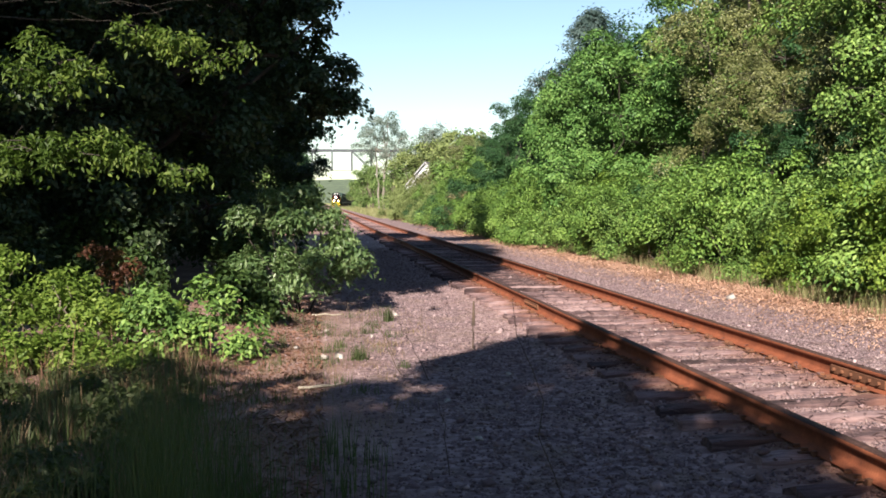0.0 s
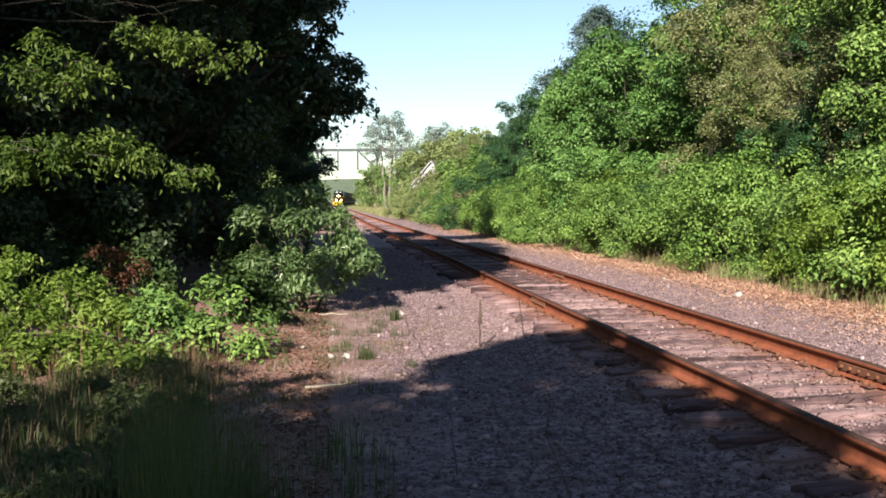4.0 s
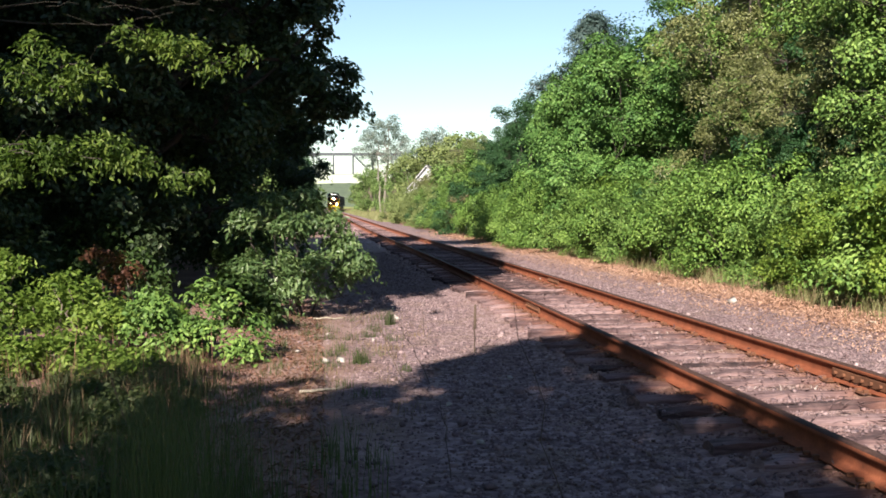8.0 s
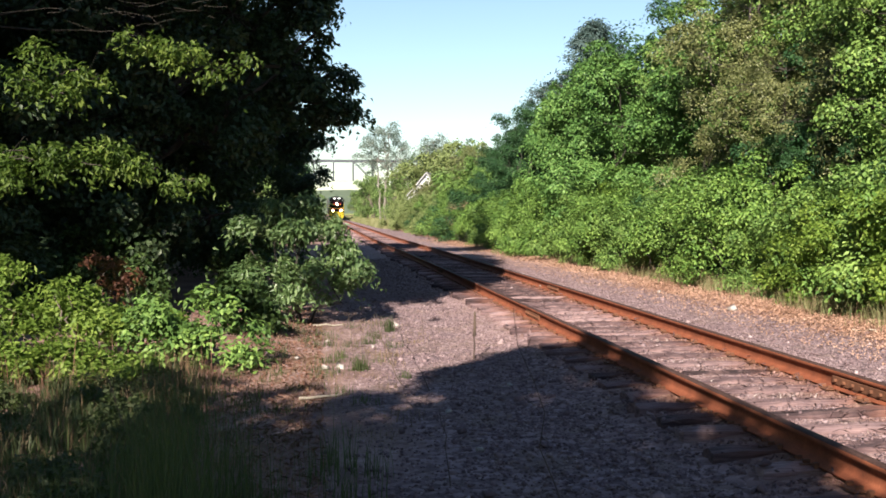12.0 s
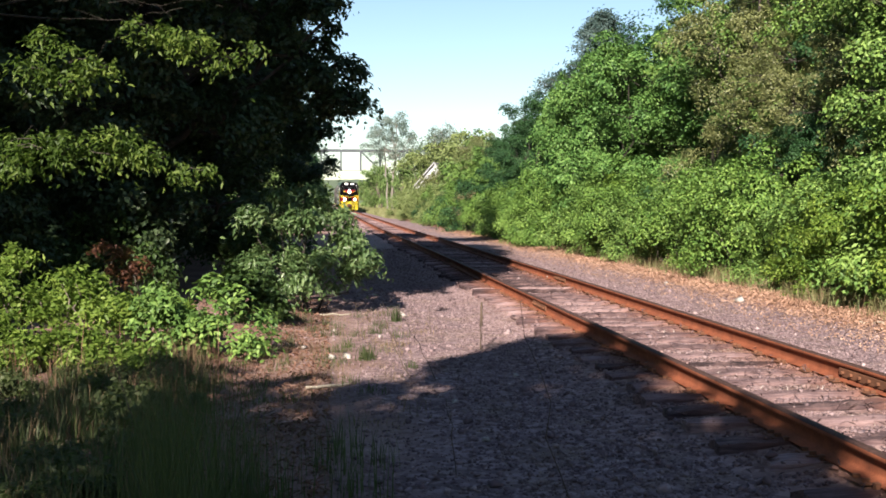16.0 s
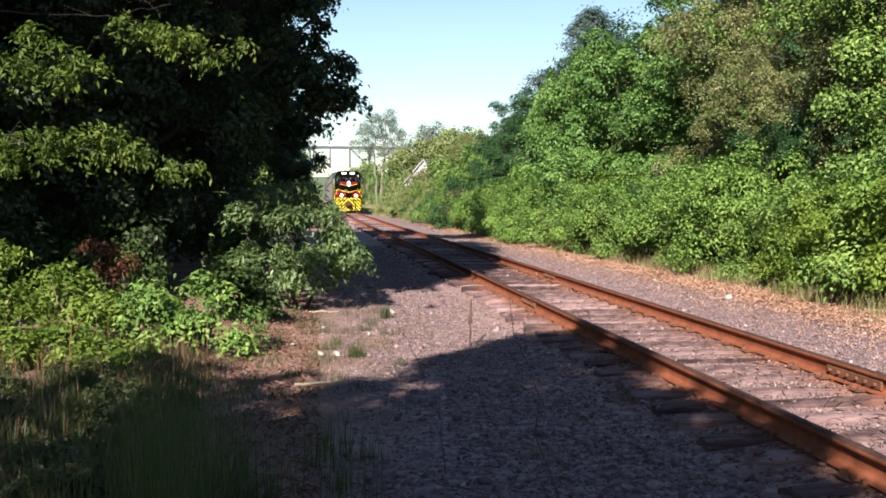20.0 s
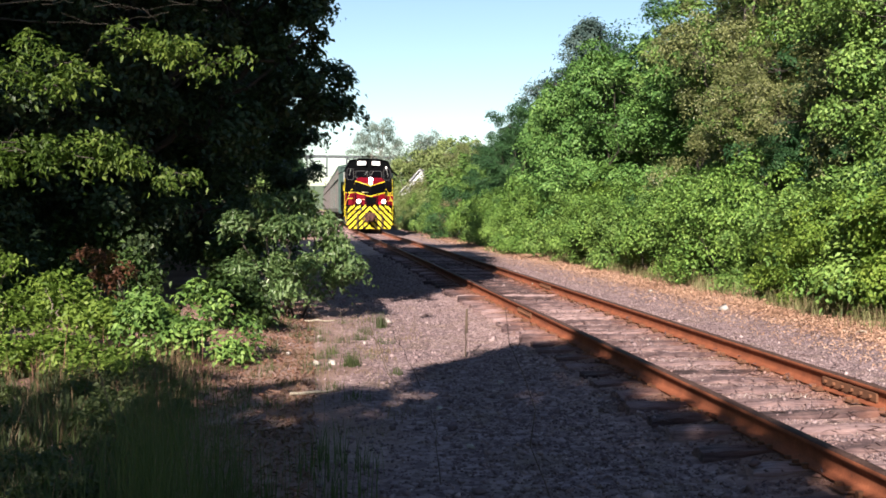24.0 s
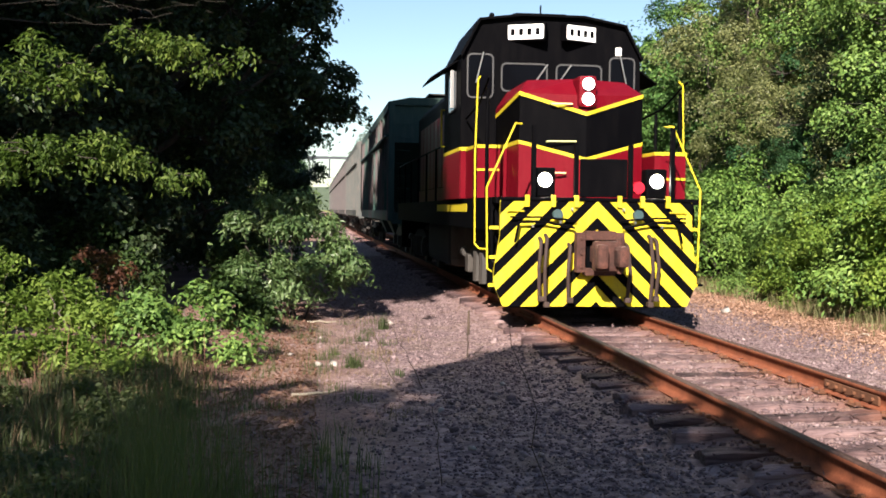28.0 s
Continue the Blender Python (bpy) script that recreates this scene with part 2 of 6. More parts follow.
def ground_material():
    """Ballast along the track, litter and soil beside it, grass farther off, by the distance from the track."""
    n = Nodes("ground_soil")
    sep = n.add("ShaderNodeSeparateXYZ")
    n.tree.links.new(n.coords(), sep.inputs[0])
    d = n.math('ADD', n.math('ADD', sep.outputs["X"], n.math('MULTIPLY', sep.outputs["Y"], 0.118)), -3.93)
    rail = n.math('ABSOLUTE', n.math('ADD', n.math('ABSOLUTE', d), -0.7525))
    d = n.math('ADD', d, n.math('MULTIPLY', n.math('ADD', n.noise(0.7, 4.0), -0.5), 1.6))
    stones = n.add("ShaderNodeTexVoronoi", Scale=17.0)
    n.tree.links.new(n.coords(), stones.inputs["Vector"])
    big = n.noise(0.9, 5.0, 0.65)
    fine = n.noise(38.0, 5.0, 0.7)
    tone = n.math('ADD', n.math('MULTIPLY', n.add("ShaderNodeSeparateColor", Color=stones.outputs["Color"]).outputs[0], 0.6),
                  n.math('MULTIPLY', big, 0.5))
    gravel = n.ramp(tone, [(0.15, (0.070, 0.049, 0.052)), (0.5, (0.155, 0.107, 0.112)), (0.95, (0.29, 0.215, 0.22))])
    soil = n.ramp(n.math('ADD', n.math('MULTIPLY', fine, 0.6), n.math('MULTIPLY', big, 0.5)),
                  [(0.3, (0.085, 0.045, 0.036)), (0.55, (0.185, 0.112, 0.092)), (0.8, (0.40, 0.30, 0.26))])
    litter = n.ramp(fine, [(0.3, (0.12, 0.060, 0.037)), (0.55, (0.28, 0.150, 0.098)), (0.8, (0.43, 0.275, 0.20))])
    green = n.ramp(fine, [(0.3, (0.045, 0.065, 0.016)), (0.7, (0.13, 0.16, 0.05))])
    left = n.ramp(n.math('MULTIPLY', d, -0.125), [(0.40, (0, 0, 0)), (0.52, (1, 1, 1))])
    right = n.ramp(n.math('MULTIPLY', d, 0.125), [(0.42, (0, 0, 0)), (0.50, (1, 1, 1))])
    far = n.ramp(n.math('MULTIPLY', n.math('ABSOLUTE', d), 0.05), [(0.40, (0, 0, 0)), (0.48, (1, 1, 1))])
    deep = n.ramp(n.math('MULTIPLY', sep.outputs["Y"], 0.002), [(0.22, (0, 0, 0)), (0.30, (1, 1, 1))])
    bed = n.ramp(n.math('MULTIPLY', n.math('ABSOLUTE', d), 0.25), [(0.30, (0.55, 0.55, 0.55)), (0.52, (0, 0, 0))])
    gravel = n.mix(bed, gravel, n.ramp(tone, [(0.15, (0.100, 0.058, 0.054)), (0.5, (0.245, 0.150, 0.136)), (0.95, (0.42, 0.295, 0.265))]))
    stain = n.ramp(rail, [(0.08, (0.75, 0.75, 0.75)), (0.60, (0, 0, 0))])
    gravel = n.mix(stain, gravel, n.ramp(fine, [(0.3, (0.10, 0.040, 0.020)), (0.7, (0.24, 0.115, 0.065))]))
    patch = n.ramp(n.noise(1.6, 6.0, 0.7), [(0.50, (0, 0, 0)), (0.68, (0.6, 0.6, 0.6))])
    gravel = n.mix(patch, gravel, n.ramp(fine, [(0.3, (0.085, 0.056, 0.040)), (0.7, (0.20, 0.145, 0.110))]))
    pale = n.ramp(n.noise(3.1, 5.0, 0.75), [(0.62, (0, 0, 0)), (0.74, (0.7, 0.7, 0.7))])
    soil = n.mix(pale, soil, (0.40, 0.33, 0.30))
    col = n.mix(left, gravel, soil)
    col = n.mix(right, col, litter)
    col = n.mix(far, col, green)
    verge = n.ramp(n.math('MULTIPLY', n.math('ABSOLUTE', d), 0.1), [(0.24, (0, 0, 0)), (0.30, (1, 1, 1))])
    col = n.mix(n.math('MULTIPLY', verge, deep), col, n.ramp(fine, [(0.3, (0.12, 0.14, 0.035)), (0.7, (0.26, 0.26, 0.09))]))
    height = n.math('ADD', n.math('MULTIPLY', stones.outputs["Distance"], -0.8), fine)
    return n.done(col, 0.95, bump=height, strength=0.5, distance=0.03, spec=0.2)


def stone_material():
    n = Nodes("ballast_stone")
    one = n.add("ShaderNodeNewGeometry").outputs["Random Per Island"]
    col = n.ramp(n.math('ADD', n.math('MULTIPLY', one, 0.75), n.math('MULTIPLY', n.noise(30.0), 0.3)),
                 [(0.1, (0.084, 0.058, 0.063)), (0.5, (0.142, 0.098, 0.104)), (0.88, (0.235, 0.172, 0.176)), (1.0, (0.52, 0.43, 0.42))])
    sep = n.add("ShaderNodeSeparateXYZ")
    n.tree.links.new(n.coords(), sep.inputs[0])
    d = n.math('ADD', n.math('ADD', sep.outputs["X"], n.math('MULTIPLY', sep.outputs["Y"], 0.118)), -3.93)
    rail = n.math('ABSOLUTE', n.math('ADD', n.math('ABSOLUTE', d), -0.7525))
    rusty = n.ramp(rail, [(0.08, (0.7, 0.7, 0.7)), (0.55, (0, 0, 0))])
    earthy = n.ramp(n.noise(1.6, 6.0, 0.7), [(0.50, (0, 0, 0)), (0.68, (0.55, 0.55, 0.55))])
    col = n.mix(earthy, col, n.mix(one, (0.075, 0.050, 0.037), (0.20, 0.148, 0.115)))
    col = n.mix(rusty, col, n.mix(one, (0.085, 0.032, 0.020), (0.23, 0.105, 0.068)))
    return n.done(col, 0.9, bump=n.noise(70.0), strength=0.4, spec=0.25)


def wood_material():
    n = Nodes("weathered_sleeper_wood")
    one = n.add("ShaderNodeObjectInfo").outputs["Random"]
    grain = n.noise(14.0, 7.0, 0.75, n.stretched(0.16, 3.4, 2.0))
    patch = n.noise(2.2, 4.0, 0.6)
    fac = n.math('ADD', n.math('MULTIPLY', grain, 0.62), n.math('ADD', n.math('MULTIPLY', one, 0.26), n.math('MULTIPLY', patch, 0.24)))
    col = n.ramp(fac, [(0.42, (0.020, 0.012, 0.013)), (0.55, (0.086, 0.054, 0.056)), (0.67, (0.212, 0.142, 0.142)), (0.85, (0.41, 0.315, 0.31))])
    dust = n.ramp(n.noise(5.0, 6.0, 0.7), [(0.50, (0, 0, 0)), (0.66, (0.8, 0.8, 0.8))])
    col = n.mix(n.math('MULTIPLY', dust, 0.45), col, (0.205, 0.130, 0.115))
    along = n.add("ShaderNodeSeparateXYZ")
    n.tree.links.new(n.coords(), along.inputs[0])
    rail = n.math('ABSOLUTE', n.math('ADD', n.math('ABSOLUTE', along.outputs["X"]), -0.7525))
    rusty = n.math('MULTIPLY', n.ramp(rail, [(0.06, (0.8, 0.8, 0.8)), (0.42, (0, 0, 0))]), n.ramp(patch, [(0.3, (0.35, 0.35, 0.35)), (0.6, (1, 1, 1))]))
    col = n.mix(rusty, col, n.ramp(grain, [(0.3, (0.085, 0.030, 0.018)), (0.7, (0.23, 0.098, 0.062))]))
    return n.done(col, 0.88, bump=grain, strength=0.9, distance=0.02, spec=0.25)


def rust_material(name, dark, mid, light, rough=0.85):
    n = Nodes(name)
    a = n.noise(5.0, 6.0, 0.7)
    b = n.noise(60.0, 4.0, 0.7)
    col = n.ramp(n.math('ADD', n.math('MULTIPLY', a, 0.6), n.math('MULTIPLY', b, 0.4)), [(0.32, dark), (0.52, mid), (0.72, light)])
    return n.done(col, rough, bump=b, strength=0.35, distance=0.004, spec=0.3)


def head_material():
    n = Nodes("worn_rail_head")
    a = n.noise(40.0, 4.0, 0.6)
    return n.done(n.ramp(a, [(0.3, (0.030, 0.017, 0.014)), (0.7, (0.075, 0.042, 0.034))]), 0.75, 0.0, spec=0.15)


def paint(name, col, rough=0.42, dirt=0.35, dusty=(0.11, 0.085, 0.065), spec=0.4):
    """Old vehicle paint: sun-bleached patches, streaks of dirt and a faint unevenness."""
    n = Nodes(name)
    streak = n.noise(3.0, 6.0, 0.65, n.stretched(2.2, 2.2, 0.45))
    spots = n.noise(28.0, 5.0, 0.7)
    pale = tuple(min(1.0, c * 1.18 + 0.0006) for c in col)
    base = n.mix(n.ramp(streak, [(0.35, (0, 0, 0)), (0.7, (1, 1, 1))]), col, pale)
    mask = n.ramp(n.math('ADD', n.math('MULTIPLY', streak, 0.6), n.math('MULTIPLY', spots, 0.45)), [(0.52, (0, 0, 0)), (0.72, (dirt, dirt, dirt))])
    return n.done(n.mix(mask, base, dusty), n.math('ADD', n.math('MULTIPLY', spots, 0.25), rough - 0.1),
                  bump=streak, strength=0.08, distance=0.01, spec=spec)


def plain(name, col, rough=0.6, metal=0.0):
    n = Nodes(name)
    s = n.noise(18.0, 4.0)
    lo = tuple(c * 0.8 for c in col)
    return n.done(n.mix(s, lo, col), rough, metal)


def lamp_material(name, col, power):
    n = Nodes(name)
    n.done(col, 0.2)
    n.main.inputs["Emission Color"].default_value = (*col, 1)
    n.main.inputs["Emission Strength"].default_value = power
    return n.mat


def glass_material(name, tint=(0.002, 0.002, 0.003)):
    n = Nodes(name)
    n.done(tint, 0.06, spec=0.06)
    return n.mat


GROUND = ground_material()
STONE = stone_material()
WOOD = wood_material()
RUST = rust_material("rail_rust", (0.084, 0.025, 0.013), (0.188, 0.055, 0.025), (0.285, 0.098, 0.047))
DARK_RUST = rust_material("dark_rust", (0.05, 0.022, 0.014), (0.12, 0.050, 0.026), (0.21, 0.09, 0.045))
HEAD = head_material()
BLACK = paint("black_paint", (0.0012, 0.0012, 0.0018), 0.6, 0.012, spec=0.02)
RED = paint("red_paint", (0.098, 0.002, 0.007), 0.42, 0.05, spec=0.06)
YELLOW = paint("yellow_paint", (0.46, 0.37, 0.020), 0.5, 0.5, spec=0.10)
GREEN = paint("faded_green_paint", (0.016, 0.042, 0.036), 0.7, 0.35, (0.12, 0.10, 0.085))
PALE_GREEN = paint("faded_pale_green_paint", (0.056, 0.060, 0.058), 0.6, 0.7, (0.15, 0.105, 0.09))
GREY = paint("faded_grey_paint", (0.062, 0.054, 0.056), 0.7, 0.5, (0.14, 0.095, 0.08))
WHITE = paint("white_paint", (0.78, 0.78, 0.76), 0.5, 0.2)
IRON = paint("grimy_iron", (0.025, 0.022, 0.020), 0.65, 0.35)
PALE_YELLOW = paint("faded_yellow_paint", (0.55, 0.50, 0.22), 0.5, 0.3)
STEEL = plain("bare_steel", (0.45, 0.44, 0.43), 0.35, 0.9)
GLASS = glass_material("dark_glass")
BRIDGE_PAINT = paint("grey_bridge_paint", (0.038, 0.045, 0.055), 0.6, 0.3)
LIT = lamp_material("lit_lamp_glass", (1.0, 0.90, 0.74), 220.0)
RED_LENS = plain("red_lens", (0.55, 0.01, 0.03), 0.2)


# ---------------------------------------------------------------- ground
def lumps(x, y, scale, seed):
    """Smooth unevenness from a few crossed waves."""
    rng = np.random.default_rng(seed)
    out = np.zeros_like(x)
    for _ in range(9):
        a, ph, k = rng.uniform(0, 6.28), rng.uniform(0, 6.28), rng.uniform(0.5, 1.9) / scale
        out = out + np.sin((x * np.cos(a) + y * np.sin(a)) * k * 6.28 + ph)
    return out / 9


def ground_z(x, y):
    x, y = np.asarray(x, float), np.asarray(y, float)
    d = x - track_x(y)
    side = np.abs(d)
    z = np.interp(side, [0.0, 0.55, 0.68, 0.84, 0.98, 1.25, 1.5, 2.4, 3.4, 6.0, 12.0], [-0.034, -0.034, -0.012, -0.012, -0.044, -0.066, -0.108, -0.155, -0.17, -0.15, -0.12])
    z = z + np.where(side > 2.0, np.minimum(1.0, (side - 2.0) / 2.0), 0.0) * 0.035 * lumps(x, y, 2.5, 3)
    z = z + 0.012 * lumps(x, y, 0.6, 4)
    z = z + np.maximum(0.0, d - 12.0) * 0.06 * np.minimum(1.0, np.maximum(0.0, 60 - (d - 12)) / 60)
    return z


def build_ground():
    xs = np.concatenate([[-3000, -900, -300, -120, -60, -35, -22, -15, -11], np.arange(-9, 11.01, 0.14),
                         [12, 13.5, 15, 18, 24, 35, 60, 120, 300, 900, 3000]])
    ys = np.concatenate([[-1500, -400, -150, -60, -30, -15, -8, -4, -1, 1.5], np.arange(3, 36, 0.16), np.arange(36, 90, 0.8),
                         np.arange(90, 480, 6), [520, 620, 800, 1200, 2000, 3200, 4700]])
    gx, gy = np.meshgrid(xs, ys)
    gx2 = gx - 0.118 * np.clip(gy, -30, 300) * (np.abs(gx) < 400)
    gz = ground_z(gx2, gy)
    nx, ny = len(xs), len(ys)
    i = np.arange(nx * ny).reshape(ny, nx)
    faces = np.stack([i[:-1, :-1], i[:-1, 1:], i[1:, 1:], i[1:, :-1]], -1).reshape(-1, 4)
    ob = new("ground", link_mesh("ground", np.stack([gx2, gy, gz], -1).reshape(-1, 3), faces, GROUND, True))
    tagged(ob, "grey-mauve gravel and brown soil beside the railway", "ground", kind="structure")


build_ground()


# ---------------------------------------------------------------- plants
def unit(v):
    return v / np.maximum(1e-9, np.linalg.norm(v, axis=-1, keepdims=True))


def leaf_arrays(rng, p, out, length, width, droop=0.25, up=0.5):
    """Kite-shaped leaves folded along the midrib: places p, outward ways out."""
    n = len(p)
    nor = unit(out * 0.8 + np.array([0, 0, up]) + rng.normal(0, 0.42, (n, 3)))
    tip = out * 0.7 + rng.normal(0, 0.7, (n, 3)) + np.array([0, 0, -droop])
    tip = unit(tip - nor * (tip * nor).sum(1, keepdims=True))
    side = np.cross(nor, tip)
    ln = (length * rng.uniform(0.65, 1.25, n))[:, None]
    wd = (width * rng.uniform(0.7, 1.2, n))[:, None]
    a = p - tip * ln * 0.3
    b = p + tip * ln * 0.12 + side * wd * 0.5 + nor * wd * 0.16
    c = p + tip * ln * 0.7 - nor * ln * 0.12
    e = p + tip * ln * 0.12 - side * wd * 0.5 + nor * wd * 0.16
    verts = np.stack([a, b, c, e], 1).reshape(-1, 3)
    k = np.arange(n)[:, None] * 4
    faces = np.concatenate([k + np.array([0, 1, 2]), k + np.array([0, 2, 3])], 1).reshape(-1, 3)
    return verts, faces


def crown_arrays(rng, lobes, sprays, per, spread, length, width, fill=0.25, droop=0.25, low=-0.55):
    """Leaves in sprays, heaped into clumps over the skins of the lobes (x, y, z, rx, ry, rz)."""
    ps, outs, mids = [], [], []
    sizes = np.array([(l[3] * l[4] * l[5]) ** (2 / 3) for l in lobes])
    for lobe, share in zip(lobes, sizes / sizes.sum()):
        c, r = np.array(lobe[:3]), np.array(lobe[3:6])
        m = max(6, int(sprays * share))
        clumps = max(4, m // 15)
        way = unit(rng.normal(0, 1, (clumps * 3, 3)))
        way = way[way[:, 2] > low][:clumps]
        clumps = len(way)
        heart = c + way * r * rng.uniform(0.50, 1.06, clumps)[:, None]
        size = r.mean() * rng.uniform(0.24, 0.46, clumps)
        which = rng.integers(0, clumps, m)
        face = unit(rng.normal(0, 1, (m, 3)) + way[which] * 0.8 + np.array([0, 0, 0.5]))
        inner = rng.random(m) < fill
        reach = np.where(inner, rng.uniform(-0.9, 0.3, m), rng.uniform(0.82, 1.08, m))
        mid = heart[which] + face * (size[which] * reach)[:, None] * np.array([1, 1, 0.85])
        mids.append(mid)
        count = np.maximum(3, (per * rng.uniform(0.5, 1.5, m)).astype(int))
        idx = np.repeat(np.arange(m), count)
        wide = spread * rng.uniform(0.6, 1.4, m)[idx][:, None]
        off = rng.normal(0, 1, (len(idx), 3)) * np.array([1, 1, 0.6]) * wide
        off = off - face[idx] * (off * face[idx]).sum(1, keepdims=True) * 0.55
        off[:, 2] -= (off[:, :2] ** 2).sum(1) / np.maximum(0.02, wide[:, 0]) * 0.25
        ps.append(mid[idx] + off)
        outs.append(unit(face[idx] + unit(off) * 0.3))
    p, out = np.concatenate(ps), np.concatenate(outs)
    v, f = leaf_arrays(rng, p, out, length, width, droop)
    return v, f, mids


def limb_arrays(pts, r0, r1, n=7):
    """A tapered limb through pts."""
    pts = np.array(pts, float)
    m = len(pts)
    way = unit(np.gradient(pts, axis=0))
    ref = np.where(np.abs(way[:, 2:3]) > 0.9, np.array([[1.0, 0, 0]]), np.array([[0, 0, 1.0]]))
    a = unit(np.cross(way, ref))
    b = np.cross(way, a)
    ang = np.arange(n) / n * 2 * np.pi
    rad = np.linspace(r0, r1, m)[:, None, None]
    ring = pts[:, None] + rad * (np.cos(ang)[None, :, None] * a[:, None] + np.sin(ang)[None, :, None] * b[:, None])
    i = np.arange(m * n).reshape(m, n)
    faces = np.stack([i[:-1], np.roll(i, -1, 1)[:-1], np.roll(i, -1, 1)[1:], i[1:]], -1).reshape(-1, 4)
    return ring.reshape(-1, 3), faces


def bent(rng, p, q, n=6, sway=0.08):
    p, q = np.array(p, float), np.array(q, float)
    s = np.linspace(0, 1, n)[:, None]
    w = rng.normal(0, sway * np.linalg.norm(q - p), (n, 3)) * np.sin(s * np.pi)
    return p + (q - p) * s + w


def join(parts):
    vs, fs, k = [], [], 0
    for v, f in parts:
        vs.append(v)
        fs.append(f + k)
        k += len(v)
    return np.concatenate(vs), np.concatenate(fs)


def plant(name, place, seed, lobes, leaf, label, category, sprays, per, spread, length, width, trunk=0.0, limbs=4,
          bark=None, fill=0.25, droop=0.25, low=-0.55, group="", twigs=10, thin=1.0, fork=0.55):
    """A tree (trunk > 0: its radius) or a shrub: trunk or stems, limbs and a crown of leaves."""
    rng = np.random.default_rng(seed)
    bark = bark or BARK
    x, y = place[0], place[1]
    z = place[2] if len(place) > 2 else float(ground_z(x, y)) - 0.03
    root = empty(name, pose(x, y, z), label, category, group)
    v, f, mids = crown_arrays(rng, lobes, sprays, per, spread, length, width, fill, droop, low)
    np_part("crown", v, f, LEAF[leaf], root)
    order = sorted(lobes, key=lambda l: -l[2])
    if trunk:
        top = np.array(order[0][:3])
        stem = bent(rng, (0, 0, 0), top, 8, 0.03)
        np_part("trunk", *limb_arrays(stem, trunk, trunk * 0.25, 10), bark, root, smooth=True)
        for lobe in order[1:limbs + 1]:
            start = stem[max(1, min(6, int(7 * (lobe[2] * fork) / max(0.5, top[2]))))]
            np_part("limb", *limb_arrays(bent(rng, start, lobe[:3]), trunk * 0.45 * thin, trunk * 0.12 * thin), bark, root, smooth=True)
    else:
        for lobe in order[:limbs]:
            foot = (lobe[0] * 0.25 + rng.normal(0, 0.05), lobe[1] * 0.25 + rng.normal(0, 0.05), 0)
            np_part("stem", *limb_arrays(bent(rng, foot, lobe[:3]), 0.022, 0.008, 5), bark, root, smooth=True)
    fine = []
    for lobe, mid in zip(lobes, mids):
        for q in mid[rng.permutation(len(mid))[:twigs]]:
            fine.append(limb_arrays(bent(rng, lobe[:3], q, 4), max(0.008, trunk * 0.10), 0.004, 4))
    if trunk:
        tagged(np_part("branchwork", *join(fine), bark, root), kind="stuff")
    return root


def again(ob, x, y, turn, s, stretch=1.0, label=""):
    """One more of a plant at (x, y), turned and sized."""
    m = pose(x, y, float(ground_z(x, y)) - 0.03, 0, 0, turn) @ Matrix.Diagonal((s, s, s * stretch, 1))
    c = copy_thing(ob, m)
    return tagged(c, label=label)


def dome(rng, n, width, low, high, r):
    """Lobes heaped into an uneven crown."""
    out = []
    for i in range(n):
        h = (i + 0.5) / n
        a = i * 2.4 + rng.uniform(-0.5, 0.5)
        ring = width * math.sqrt(max(0.05, 1 - (2 * h - 0.75) ** 2 * 0.8)) * rng.uniform(0.55, 1.0)
        s = r * rng.uniform(0.75, 1.25)
        out.append((math.cos(a) * ring, math.sin(a) * ring, low + (high - low) * h, s, s, s * 0.8))
    return out


